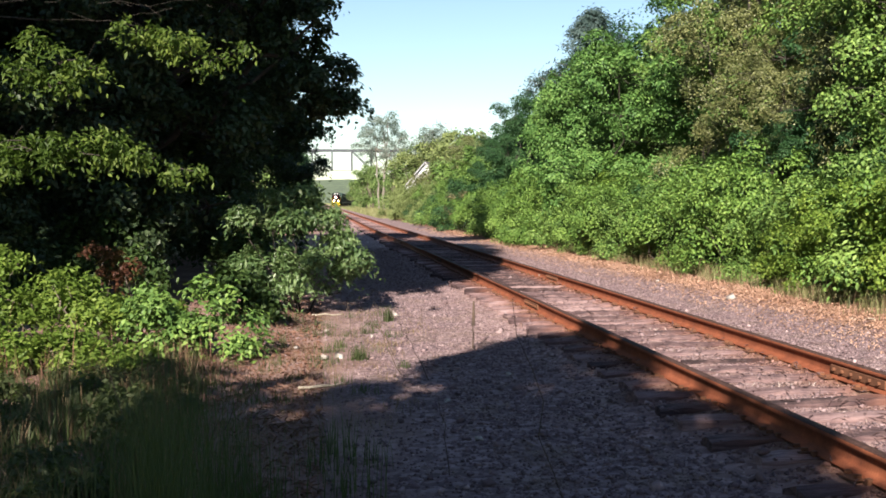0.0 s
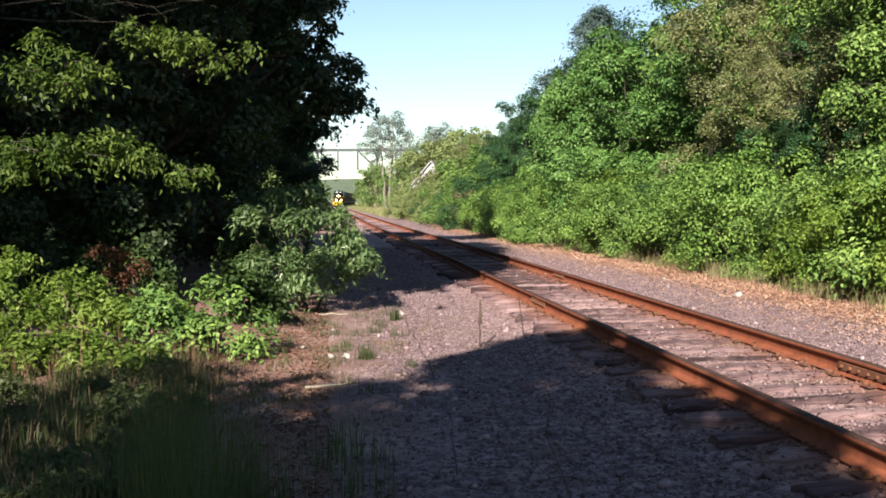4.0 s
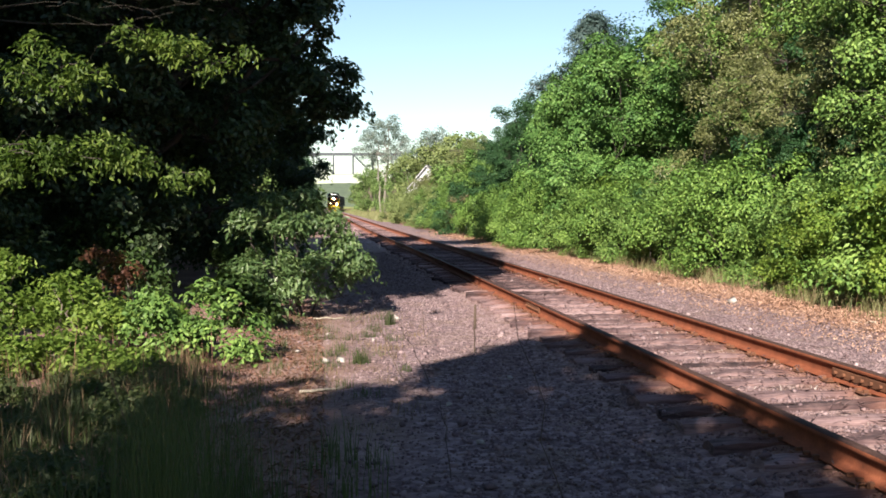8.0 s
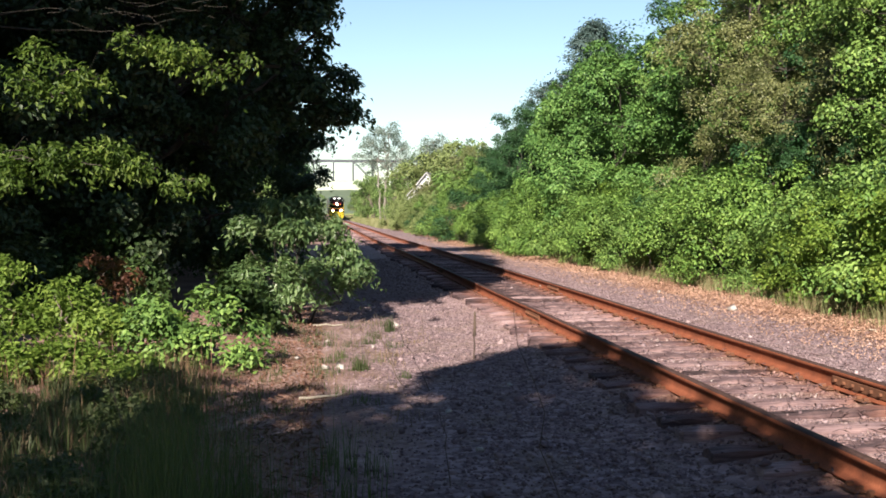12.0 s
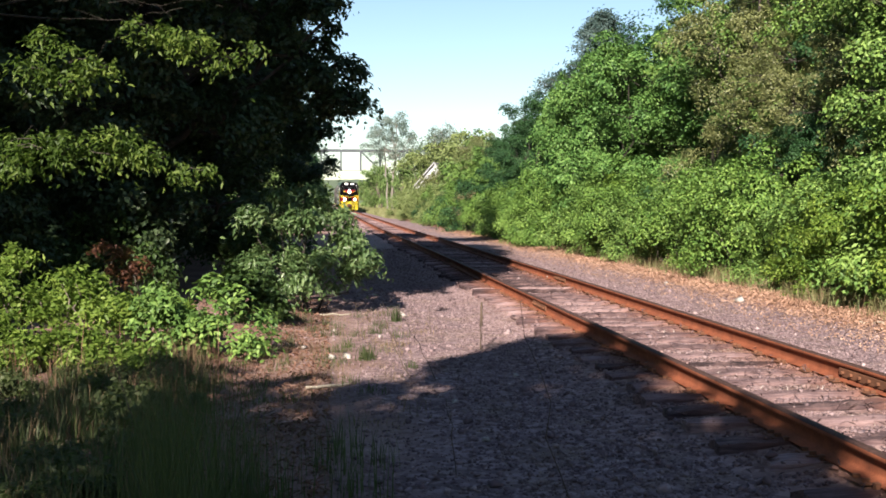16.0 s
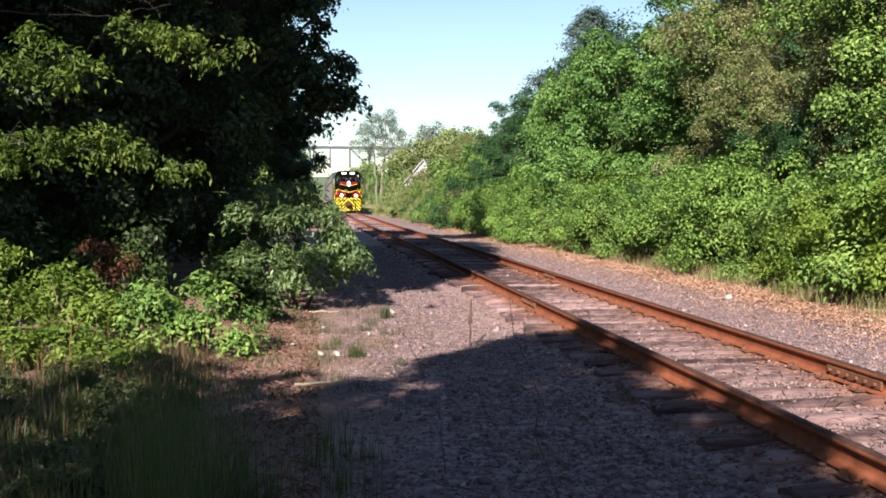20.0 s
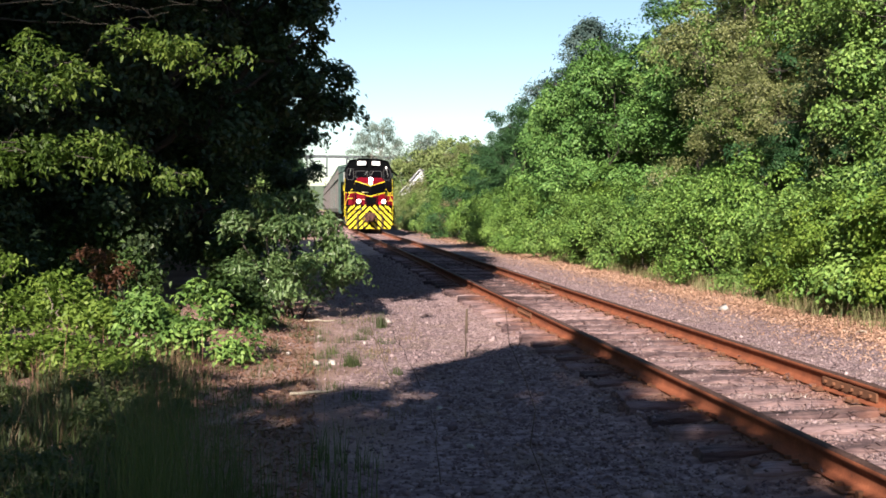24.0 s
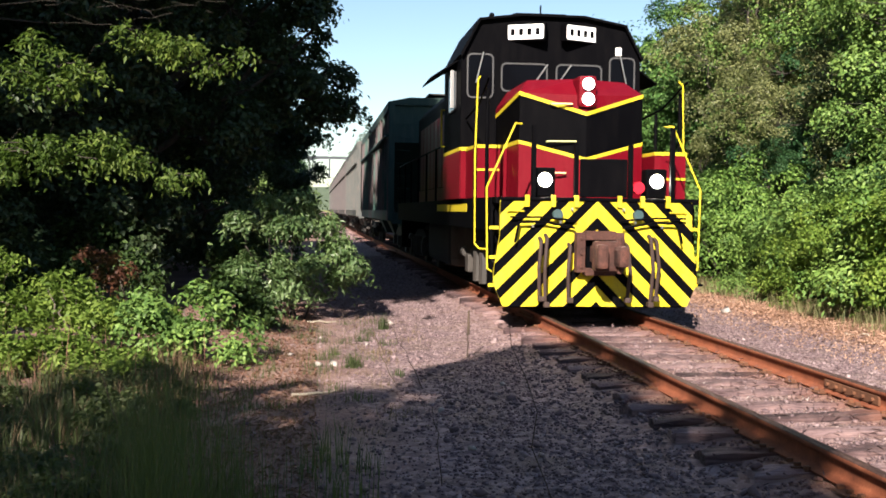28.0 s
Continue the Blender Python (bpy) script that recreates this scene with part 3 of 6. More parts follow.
def build_right_wall():
    rng = np.random.default_rng(11)
    near = dict(sprays=1500, per=27, spread=0.18, length=0.115, width=0.070, bark=DARK_BARK, fill=0.22)
    kinds = {}
    kinds["mid"] = plant("broadleaf_tree", beside(9.5, 22), 21, dome(rng, 10, 2.3, 1.6, 8.5, 1.6), "mid",
                         "mid-green broadleaf tree in the dense wood beside the railway", "tree", trunk=0.16, group="trees along the railway", **near)
    kinds["deep"] = plant("broadleaf_tree", beside(10.6, 58), 22, dome(rng, 10, 2.2, 1.2, 8.8, 1.6), "deep",
                          "dark green broadleaf tree in the dense wood beside the railway", "tree", trunk=0.16, group="trees along the railway", **near)
    kinds["vine"] = plant("vine_covered_tree", beside(7.4, 40), 23, dome(rng, 12, 2.2, 0.8, 7.0, 1.45), "vine",
                          "tree wrapped in bright green climbing vines", "tree", trunk=0.14, group="trees along the railway", **{**near, "length": 0.125, "width": 0.085, "droop": 0.7, "sprays": 1700})
    kinds["olive"] = plant("olive_tree", beside(8.9, 31.5), 24, dome(rng, 11, 2.3, 1.8, 7.9, 1.5), "olive",
                           "broadleaf tree with small olive-brown leaves", "tree", trunk=0.14, group="trees along the railway",
                           sprays=1300, per=28, spread=0.16, length=0.085, width=0.05, bark=DARK_BARK, fill=0.3)
    low = dict(sprays=520, per=22, spread=0.14, length=0.082, width=0.050, limbs=5, bark=DARK_BARK, droop=0.4)
    kinds["shrub"] = plant("shrub", beside(5.9, 19.5), 25, dome(rng, 7, 0.9, 0.22, 1.9, 0.75), "mid",
                           "leafy green shrub at the foot of the wood", "shrub", group="shrubs along the railway", **low)
    kinds["bright"] = plant("shrub", beside(6.2, 16.2), 26, dome(rng, 8, 0.9, 0.22, 2.0, 0.8), "lime",
                            "bright yellow-green shrub at the foot of the wood", "shrub", group="shrubs along the railway", **low)
    kinds["vshrub"] = plant("shrub", beside(5.6, 33), 27, dome(rng, 7, 1.0, 0.22, 1.8, 0.8), "vivid",
                            "vivid green bushy shrub at the foot of the wood", "shrub", group="shrubs along the railway", **low)
    kinds["dshrub"] = plant("shrub", beside(5.8, 57), 28, dome(rng, 7, 1.0, 0.22, 1.9, 0.8), "deep",
                            "dark green shrub at the foot of the wood", "shrub", group="shrubs along the railway", **low)
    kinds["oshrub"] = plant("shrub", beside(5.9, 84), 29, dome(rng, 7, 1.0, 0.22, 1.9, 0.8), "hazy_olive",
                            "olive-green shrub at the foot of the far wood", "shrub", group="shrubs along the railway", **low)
    # shrubs along the edge
    y = 12.0
    while y < 118:
        s = rng.uniform(0.75, 1.2) * (1.0 if y < 60 else 1.25)
        kind = rng.choice(["shrub", "vshrub", "bright"], p=[0.40, 0.54, 0.06] if y > 24 else [0.55, 0.37, 0.08])
        if y > 62 and rng.random() < 0.35:
            kind = "dshrub"
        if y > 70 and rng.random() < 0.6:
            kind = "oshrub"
        again(kinds[kind], *beside(np.interp(y, [9, 20, 34, 60, 120], [6.2, 5.9, 5.2, 5.2, 5.4]) + rng.uniform(-0.3, 0.5), y)[:2], rng.uniform(0, 360), s)
        if rng.random() < 0.75:
            kind = rng.choice(["shrub", "vshrub", "bright", "dshrub"], p=[0.38, 0.44, 0.08, 0.10] if y < 72 else [0.5, 0.2, 0.3, 0.0])
            s *= 1.0 if y < 85 else 0.6
            again(kinds[kind], *beside(7.0 + rng.uniform(-0.4, 0.5), y + 0.9)[:2], rng.uniform(0, 360), s * (rng.uniform(1.2, 1.6) if y > 26 else 1.15))
        y += rng.uniform(1.4, 2.3) * (1.0 if y < 50 else 1.6)
    for d, y, s in [(5.5, 18.8, 0.85), (6.0, 20.2, 0.85), (6.4, 17.0, 1.1), (7.2, 31.0, 1.0)]:
        again(kinds["bright"], *beside(d, y)[:2], rng.uniform(0, 360), s)
    # small trees behind them, tall ones at the back
    for y, kind, d, s in [(17.5, "mid", 9.8, 0.85), (20.5, "mid", 8.7, 0.8), (24.5, "olive", 8.6, 0.75), (26, "deep", 9.4, 0.85),
                          (35.5, "vine", 9.0, 0.95), (44, "vine", 8.1, 1.0), (48.5, "vine", 8.1, 0.88),
                          (53, "deep", 9.6, 0.80), (57, "deep", 8.2, 0.66), (60.5, "deep", 8.3, 0.62), (66, "olive", 9.3, 0.55), (64, "deep", 8.4, 0.66), (68, "deep", 10.6, 0.72), (74, "mid", 7.9, 0.5),
                          (80, "olive", 8.0, 0.5), (86, "olive", 9.6, 0.82), (88, "olive", 7.6, 0.46), (95, "olive", 10.2, 0.86), (98, "olive", 7.8, 0.5), (108, "olive", 8.0, 0.44),
                          (18.5, "deep", 10.6, 1.0), (23, "olive", 11.0, 1.1), (31, "mid", 11.0, 1.1)]:
        again(kinds[kind], *beside(d, y)[:2], rng.uniform(0, 360), s * rng.uniform(0.95, 1.05))
    for y, kind, d, s in [(22, "mid", 13.5, 1.2), (29, "mid", 13.0, 1.35), (37, "mid", 12.5, 1.4), (43, "deep", 13.7, 1.35), (45, "mid", 13.8, 1.15), (46.5, "vine", 10.6, 0.98),
                          (49, "deep", 15.4, 1.2), (59, "deep", 11.2, 0.85), (67, "deep", 11.6, 0.95), (33, "olive", 12.5, 1.3),
                          (20, "mid", 16.0, 1.5), (27, "mid", 15.5, 1.5), (32, "deep", 15.5, 1.5), (40, "deep", 15.0, 1.5),
                          # the small deep trees at 25 and 21.5 stand in for dark shadows
                          (57.5, "deep", 7.4, 0.82), (27.6, "olive", 8.2, 0.72), (25, "deep", 7.5, 0.42), (21.5, "deep", 7.7, 0.44), (61, "deep", 6.9, 0.64), (53.5, "deep", 7.2, 0.66)]:
        again(kinds[kind], *beside(d, y)[:2], rng.uniform(0, 360), s)
    return kinds


KINDS = build_right_wall()


def build_conifer():
    rng = np.random.default_rng(31)
    x, y, _ = beside(10.0, 52)
    root = empty("pine_tree", pose(x, y, 0), "dark blue-green conifer top rising above the wood", "tree")
    np_part("trunk", *limb_arrays(bent(rng, (0, 0, 0), (0, 0, 10.7), 9, 0.01), 0.2, 0.03), BARK, root, smooth=True)
    ps, outs = [], []
    for z in np.arange(6.2, 10.9, 0.32):
        reach = 4.2 * (11.1 - z) / 4.9 * rng.uniform(0.8, 1.1) + 0.12
        for k in range(6):
            a = rng.uniform(0, 6.28)
            tip = np.array([math.cos(a) * reach, math.sin(a) * reach, z + 0.25 * reach])
            np_part("limb", *limb_arrays(bent(rng, (0, 0, z), tip, 4, 0.04), 0.035, 0.01, 5), BARK, root)
            s = rng.uniform(0.2, 1.0, 150)[:, None]
            ps.append(np.array([0, 0, z]) * (1 - s) + tip * s + rng.normal(0, 0.17, (150, 3)))
            outs.append(np.tile(unit(tip - np.array([0, 0, z - 0.3])), (150, 1)))
    v, f = leaf_arrays(rng, np.concatenate(ps), np.concatenate(outs), 0.26, 0.07, 0.0)
    np_part("crown", v, f, LEAF["pine"], root)


build_conifer()


def build_left_side():
    rng = np.random.default_rng(41)
    big = dict(sprays=4300, per=22, spread=0.135, length=0.13, width=0.075, trunk=0.22, limbs=9)
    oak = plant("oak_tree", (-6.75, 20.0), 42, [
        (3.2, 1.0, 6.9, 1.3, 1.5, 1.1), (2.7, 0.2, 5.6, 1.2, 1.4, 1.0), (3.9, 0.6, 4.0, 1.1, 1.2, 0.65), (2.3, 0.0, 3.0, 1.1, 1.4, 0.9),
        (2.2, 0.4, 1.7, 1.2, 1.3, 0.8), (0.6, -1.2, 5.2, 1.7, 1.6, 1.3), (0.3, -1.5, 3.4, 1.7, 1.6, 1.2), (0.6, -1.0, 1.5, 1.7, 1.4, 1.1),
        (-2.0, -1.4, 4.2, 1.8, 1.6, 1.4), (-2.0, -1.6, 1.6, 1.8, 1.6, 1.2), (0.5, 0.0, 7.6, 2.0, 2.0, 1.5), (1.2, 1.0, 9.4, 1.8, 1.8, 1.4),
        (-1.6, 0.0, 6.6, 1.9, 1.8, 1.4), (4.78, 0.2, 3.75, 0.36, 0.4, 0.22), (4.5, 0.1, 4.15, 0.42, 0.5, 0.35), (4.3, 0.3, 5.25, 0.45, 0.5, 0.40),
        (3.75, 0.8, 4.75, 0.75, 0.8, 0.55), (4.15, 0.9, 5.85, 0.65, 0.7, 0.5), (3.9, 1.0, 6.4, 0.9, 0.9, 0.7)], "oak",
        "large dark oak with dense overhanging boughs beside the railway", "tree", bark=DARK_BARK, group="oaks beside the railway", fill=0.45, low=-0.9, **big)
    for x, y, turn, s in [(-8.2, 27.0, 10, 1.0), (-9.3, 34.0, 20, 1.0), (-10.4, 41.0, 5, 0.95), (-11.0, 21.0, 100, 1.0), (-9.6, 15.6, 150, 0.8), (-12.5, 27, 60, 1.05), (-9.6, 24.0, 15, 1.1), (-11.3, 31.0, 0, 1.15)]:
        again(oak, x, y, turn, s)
    # sunlit boughs of the nearer oak, sunlight also put into their lighter leaf colour
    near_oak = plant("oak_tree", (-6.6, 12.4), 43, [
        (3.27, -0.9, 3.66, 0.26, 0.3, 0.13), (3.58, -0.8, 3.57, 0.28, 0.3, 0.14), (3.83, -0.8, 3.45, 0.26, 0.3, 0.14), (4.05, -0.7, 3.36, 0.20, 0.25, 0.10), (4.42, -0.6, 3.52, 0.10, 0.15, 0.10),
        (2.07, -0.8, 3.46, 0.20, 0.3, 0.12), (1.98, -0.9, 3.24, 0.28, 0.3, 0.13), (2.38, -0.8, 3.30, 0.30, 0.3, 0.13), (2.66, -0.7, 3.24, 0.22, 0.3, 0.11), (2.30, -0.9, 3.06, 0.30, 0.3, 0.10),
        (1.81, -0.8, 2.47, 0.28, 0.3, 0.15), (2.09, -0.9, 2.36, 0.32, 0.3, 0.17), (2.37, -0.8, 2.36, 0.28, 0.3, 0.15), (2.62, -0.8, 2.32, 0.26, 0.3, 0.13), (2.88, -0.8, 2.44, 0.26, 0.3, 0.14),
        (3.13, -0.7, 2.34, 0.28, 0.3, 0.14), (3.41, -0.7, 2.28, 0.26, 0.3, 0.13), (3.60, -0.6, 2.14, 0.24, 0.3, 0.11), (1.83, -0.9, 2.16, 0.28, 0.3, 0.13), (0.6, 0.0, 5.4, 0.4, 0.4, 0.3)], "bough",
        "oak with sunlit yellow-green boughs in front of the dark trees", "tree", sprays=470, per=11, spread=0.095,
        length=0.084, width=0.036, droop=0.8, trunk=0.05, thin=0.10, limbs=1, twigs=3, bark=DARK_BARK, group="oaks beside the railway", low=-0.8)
    fine = []
    for _ in range(24):
        p = np.array([rng.uniform(1.5, 4.3), rng.uniform(-1.1, -0.4), rng.choice([3.95, 3.85, 4.05, 4.1]) + rng.normal(0, 0.10)])
        q = p + np.array([rng.normal(0, 0.4), rng.normal(0, 0.15), rng.normal(-0.03, 0.09)])
        fine.append(limb_arrays(bent(rng, p, q, 5, 0.035), 0.0022, 0.001, 4))
    tagged(np_part("bare_branchwork", *join(fine), DARK_BARK, near_oak, "thin bare grey twigs"), kind="stuff")
    plant("oak_sapling", (-2.34, 16.6), 44, [
        (0.1, 0.0, 1.42, 0.55, 0.55, 0.40), (0.65, 0.0, 1.0, 0.5, 0.45, 0.30), (0.85, 0.0, 1.12, 0.34, 0.34, 0.22), (-0.45, -0.1, 0.95, 0.5, 0.45, 0.38), (0.2, -0.25, 0.6, 0.65, 0.5, 0.36),
        (0.75, 0.1, 0.5, 0.35, 0.35, 0.28), (-0.5, 0.0, 0.4, 0.5, 0.4, 0.30), (-0.30, 0.1, 1.80, 0.34, 0.35, 0.20), (0.12, 0.1, 1.92, 0.30, 0.3, 0.18), (0.15, 0.0, 1.66, 0.28, 0.3, 0.16), (-0.7, 0.1, 1.5, 0.38, 0.35, 0.25)], "young", "young oak bush with pale green drooping leaves", "shrub",
        sprays=600, per=13, spread=0.11, length=0.125, width=0.045, bark=DARK_BARK, limbs=6, droop=0.8, low=-0.8)
    plant("shrub", (-2.85, 11.7), 45, [
        (0.0, 0.0, 0.62, 0.5, 0.45, 0.30), (0.4, 0.1, 0.40, 0.38, 0.38, 0.26), (-0.4, 0.0, 0.42, 0.42, 0.4, 0.28), (0.1, -0.2, 0.28, 0.5, 0.4, 0.24), (0.42, -0.1, 0.16, 0.42, 0.36, 0.17), (-0.35, -0.2, 0.16, 0.45, 0.36, 0.17)],
        "mid", "low green leafy shrub at the edge of the gravel", "shrub", sprays=330, per=13, spread=0.095, length=0.080, width=0.046, limbs=4, low=-0.3)
    for k, (x, y, w, h) in enumerate([(-4.3, 12.0, 0.75, 1.12), (-5.2, 12.4, 0.85, 1.35), (-3.7, 12.6, 0.6, 0.75), (-4.9, 10.4, 0.75, 0.6), (-4.0, 10.6, 0.6, 0.48),
                                      (-3.35, 10.4, 0.5, 0.35), (-5.6, 11.2, 0.75, 1.0)]):
        heads = []
        for m in range(11):
            a, q = m * 2.4 + rng.uniform(-0.4, 0.4), math.sqrt((m + 0.5) / 11)
            size = rng.uniform(0.20, 0.32)
            heads.append((math.cos(a) * q * w * 0.95, math.sin(a) * q * w * 0.7, h * rng.uniform(0.55, 1.0) * (1.05 - 0.55 * q), w * size, w * size, h * size * 0.7))
        plant("shrub", (x, y), 50 + k, heads,
            "yellow", "sunlit yellow-green undergrowth shrub", "shrub", sprays=190, per=13, spread=0.085, length=0.082, width=0.044,
            limbs=9, low=-0.3, group="undergrowth")
    for k, (x, y, z) in enumerate([(-4.45, 13.6, 1.12), (-4.2, 13.6, 1.0)]):
        plant("red_leaved_shrub", (x, y), 60 + k, [(0, 0, z, 0.22, 0.2, 0.16), (0.15, 0, z * 0.8, 0.15, 0.15, 0.14)], "red",
              "small shrub with red-brown young leaves", "shrub", sprays=30, per=10, spread=0.07, length=0.09, width=0.05, limbs=2, group="undergrowth")
    # undergrowth below the oaks, its leaf colour darkened for their shade
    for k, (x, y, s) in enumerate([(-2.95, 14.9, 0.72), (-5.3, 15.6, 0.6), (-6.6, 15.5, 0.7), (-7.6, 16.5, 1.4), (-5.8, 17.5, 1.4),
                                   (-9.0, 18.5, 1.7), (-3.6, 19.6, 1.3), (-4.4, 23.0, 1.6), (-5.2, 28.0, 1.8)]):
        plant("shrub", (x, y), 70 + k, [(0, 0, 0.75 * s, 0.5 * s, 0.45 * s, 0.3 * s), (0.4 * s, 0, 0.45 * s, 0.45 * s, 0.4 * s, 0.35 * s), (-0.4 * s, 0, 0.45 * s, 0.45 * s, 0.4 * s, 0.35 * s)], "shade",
              "undergrowth shrub with shade-darkened leaves below the oaks", "shrub", sprays=140, per=16, spread=0.12 * s, length=0.12, width=0.07, limbs=3, group="undergrowth", droop=0.5)

    plant("broadleaf_tree", (-5.85, 38.0), 46, [(0.1, 0, 3.2, 0.9, 1.0, 0.7), (0.75, 0, 2.5, 0.85, 0.9, 0.6), (0.5, 0, 1.8, 0.75, 0.9, 0.6), (0.4, 0, 1.0, 0.75, 0.8, 0.6),
          (0.2, -0.3, 1.2, 1.0, 0.9, 0.8), (-0.9, 0, 1.8, 1.1, 1.0, 0.9), (1.0, 0, 3.0, 0.6, 0.6, 0.4)], "oak", "dark green small tree beside the track", "tree", sprays=700, per=20, spread=0.18,
          length=0.13, width=0.08, trunk=0.07, limbs=5, group="far trees")
    weed = plant("weed", (-2.2, 8.6), 90, [(0, 0, 0.14, 0.16, 0.16, 0.10), (0.12, 0.05, 0.09, 0.12, 0.12, 0.07)], "grass", "low broad-leaved green weed", "weed",
                 sprays=40, per=9, spread=0.05, length=0.06, width=0.035, limbs=2, group="undergrowth")
    for k in range(64):
        y = rng.uniform(5.2, 11.0)
        again(weed, np.interp(y, [5.0, 8.0, 11.5], [-1.7, -2.2, -2.9]) - abs(rng.normal(0, 1.0)), y, rng.uniform(0, 360), rng.uniform(0.7, 1.2))


build_left_side()


def sunward(u, a, z):
    """A place by its distance u across the sun's way and a along it."""
    s, c = math.sin(radians(SUN_AZ)), math.cos(radians(SUN_AZ))
    return (u * c + a * s, -u * s + a * c, z)


def build_shade_trees():
    """Unseen trees added beside and behind the viewer, to cast shade on the gravel, the track and the oaks."""
    rng = np.random.default_rng(81)
    kw = dict(sprays=7500, per=20, spread=0.36, length=0.32, width=0.22, fill=0.6, low=-0.9)
    foot = np.array(sunward(-8.2, 4.0, 0.0))
    lobes = []
    for z in [*np.arange(10.6, 22.0, 1.45), 26.8]:
        edge = np.interp(z, [9.0, 12.0, 14.0, 15.5, 16.5, 18.0, 21.0, 24.5], [-4.95, -4.95, -5.3, -5.7, -6.7, -7.0, -8.2, -9.6])
        for k in range(3):
            p = np.array(sunward(edge - 1.35 - 1.75 * k, 4.0 + rng.uniform(-0.6, 0.6), z)) - foot
            lobes.append((p[0], p[1], z + rng.uniform(-0.2, 0.2), 1.35, 1.35, 1.1))
    tall = plant("tall_oak_tree", foot[:2], 82, lobes, "oak", "unseen tall dark green oak added for its shade", "tree",
                 trunk=0.35, limbs=10, group="oaks beside the railway", **kw)
    for u, a, s in [(-12.9, 4.0, 1.0), (-17.4, 3.6, 1.0), (-21.5, 3.0, 1.05)]:
        x, y, _ = sunward(u, a, 0)
        again(tall, x, y, 0, s)
    x, y, _ = sunward(-12.0, 2.0, 0)
    low_oak = plant("oak_tree", (x, y), 85, dome(rng, 12, 1.6, 5.0, 11.5, 1.4), "oak", "unseen dark green oak added for its shade", "tree",
                    trunk=0.2, limbs=8, group="oaks beside the railway", **kw)
    x, y, _ = sunward(-16.0, 2.0, 0)
    again(low_oak, x, y, 90, 1.0)
    base = np.array(sunward(-1.8, -4.0, 0.0))
    lobes = []
    for u, z, r in [(-1.7, 9.8, 0.75), (-2.5, 9.0, 0.8), (-1.4, 8.6, 0.85), (-2.5, 7.6, 0.85), (-1.2, 7.4, 0.95), (-2.4, 6.3, 0.95), (-0.8, 6.5, 0.8), (-0.3, 5.8, 0.7),
                    (-1.4, 5.8, 0.95), (-2.4, 4.9, 0.95), (-0.1, 5.0, 0.7), (-1.2, 4.6, 1.0), (0.2, 4.3, 0.65), (-2.5, 3.8, 0.9), (-1.0, 3.6, 0.9), (-0.1, 6.8, 0.7), (0.25, 5.7, 0.75), (-0.6, 7.9, 0.7), (0.45, 4.8, 0.75), (-1.9, 7.0, 0.85), (-1.7, 6.4, 0.85), (-1.9, 5.4, 0.9), (-1.9, 8.3, 0.7), (-3.4, 6.6, 0.6), (0.5, 6.3, 0.45), (0.0, 7.3, 0.35)]:
        p = np.array(sunward(u, -4.0 + rng.uniform(-0.4, 0.4), z)) - base
        lobes.append((p[0], p[1], z, r, r, r * 0.8))
    small = dict(sprays=1900, per=22, spread=0.2, length=0.2, width=0.13, fill=0.55, low=-0.9)
    plant("oak_tree", base[:2], 83, lobes, "oak", "unseen slender dark green oak added for its shade", "tree", trunk=0.16, limbs=7, group="oaks beside the railway", **small)
    x, y, _ = sunward(-3.95, -3.0, 0)
    plant("oak_tree", (x, y), 84, dome(rng, 13, 0.32, 1.2, 7.6, 0.52), "oak", "unseen slender dark green oak added for its shade", "tree",
          trunk=0.14, limbs=6, group="oaks beside the railway", **{**small, "sprays": 175, "per": 12})
    x, y, _ = sunward(-5.1, -3.0, 0)
    plant("oak_tree", (x, y), 87, dome(rng, 14, 0.6, 1.6, 7.9, 0.6), "oak", "unseen slender dark green oak added for its shade", "tree",
          trunk=0.10, limbs=6, group="oaks beside the railway", **{**small, "sprays": 210, "per": 12})

    # unseen high boughs added above the view, to shade the locomotive's front
    over = [(-7.9, 8.9, 0.7), (-6.6, 8.0, 0.7), (-5.2, 7.9, 0.6), (-3.3, 6.6, 0.55), (-2.7, 7.0, 0.6), (-2.2, 7.3, 0.5), (-3.1, 7.4, 0.5), (-1.9, 6.7, 0.45), (-3.8, 7.2, 0.6)]
    plant("oak_tree", (-8.2, 17.6), 86, [(x + 8.2, rng.uniform(-0.5, 0.3), z, q, q, q * 0.8) for x, z, q in over], "oak", "unseen slender dark green oak added to shade the track", "tree",
          trunk=0.14, limbs=8, fork=0.9, thin=0.3, bark=DARK_BARK, group="oaks beside the railway", **{**small, "sprays": 760})

    # unseen trees added behind the viewer's place, to deepen the foreground shade
    for u, a, kind, s in [(-13, -12, "mid", 0.95), (-8, -14, "deep", 1.0), (-3.5, -13.5, "mid", 0.95), (1.0, -14.5, "deep", 1.0), (5.5, -14, "mid", 0.95), (10, -15, "deep", 1.0), (15, -14, "mid", 1.0)]:
        x, y, _ = sunward(u, a, 0)
        again(KINDS[kind], x, y, rng.uniform(0, 360), s)


build_shade_trees()


# ---------------------------------------------------------------- railway track
SLEEPER_STEP = 0.56
RAIL_LENGTH = 11.89


def rail_outline():
    return [(-0.070, 0.0), (0.070, 0.0), (0.070, 0.012), (0.014, 0.030), (0.008, 0.050), (0.008, 0.115), (0.035, 0.130), (0.036, 0.160), (0.028, 0.168),
            (-0.028, 0.168), (-0.036, 0.160), (-0.035, 0.130), (-0.008, 0.115), (-0.008, 0.050), (-0.014, 0.030), (-0.070, 0.012)]


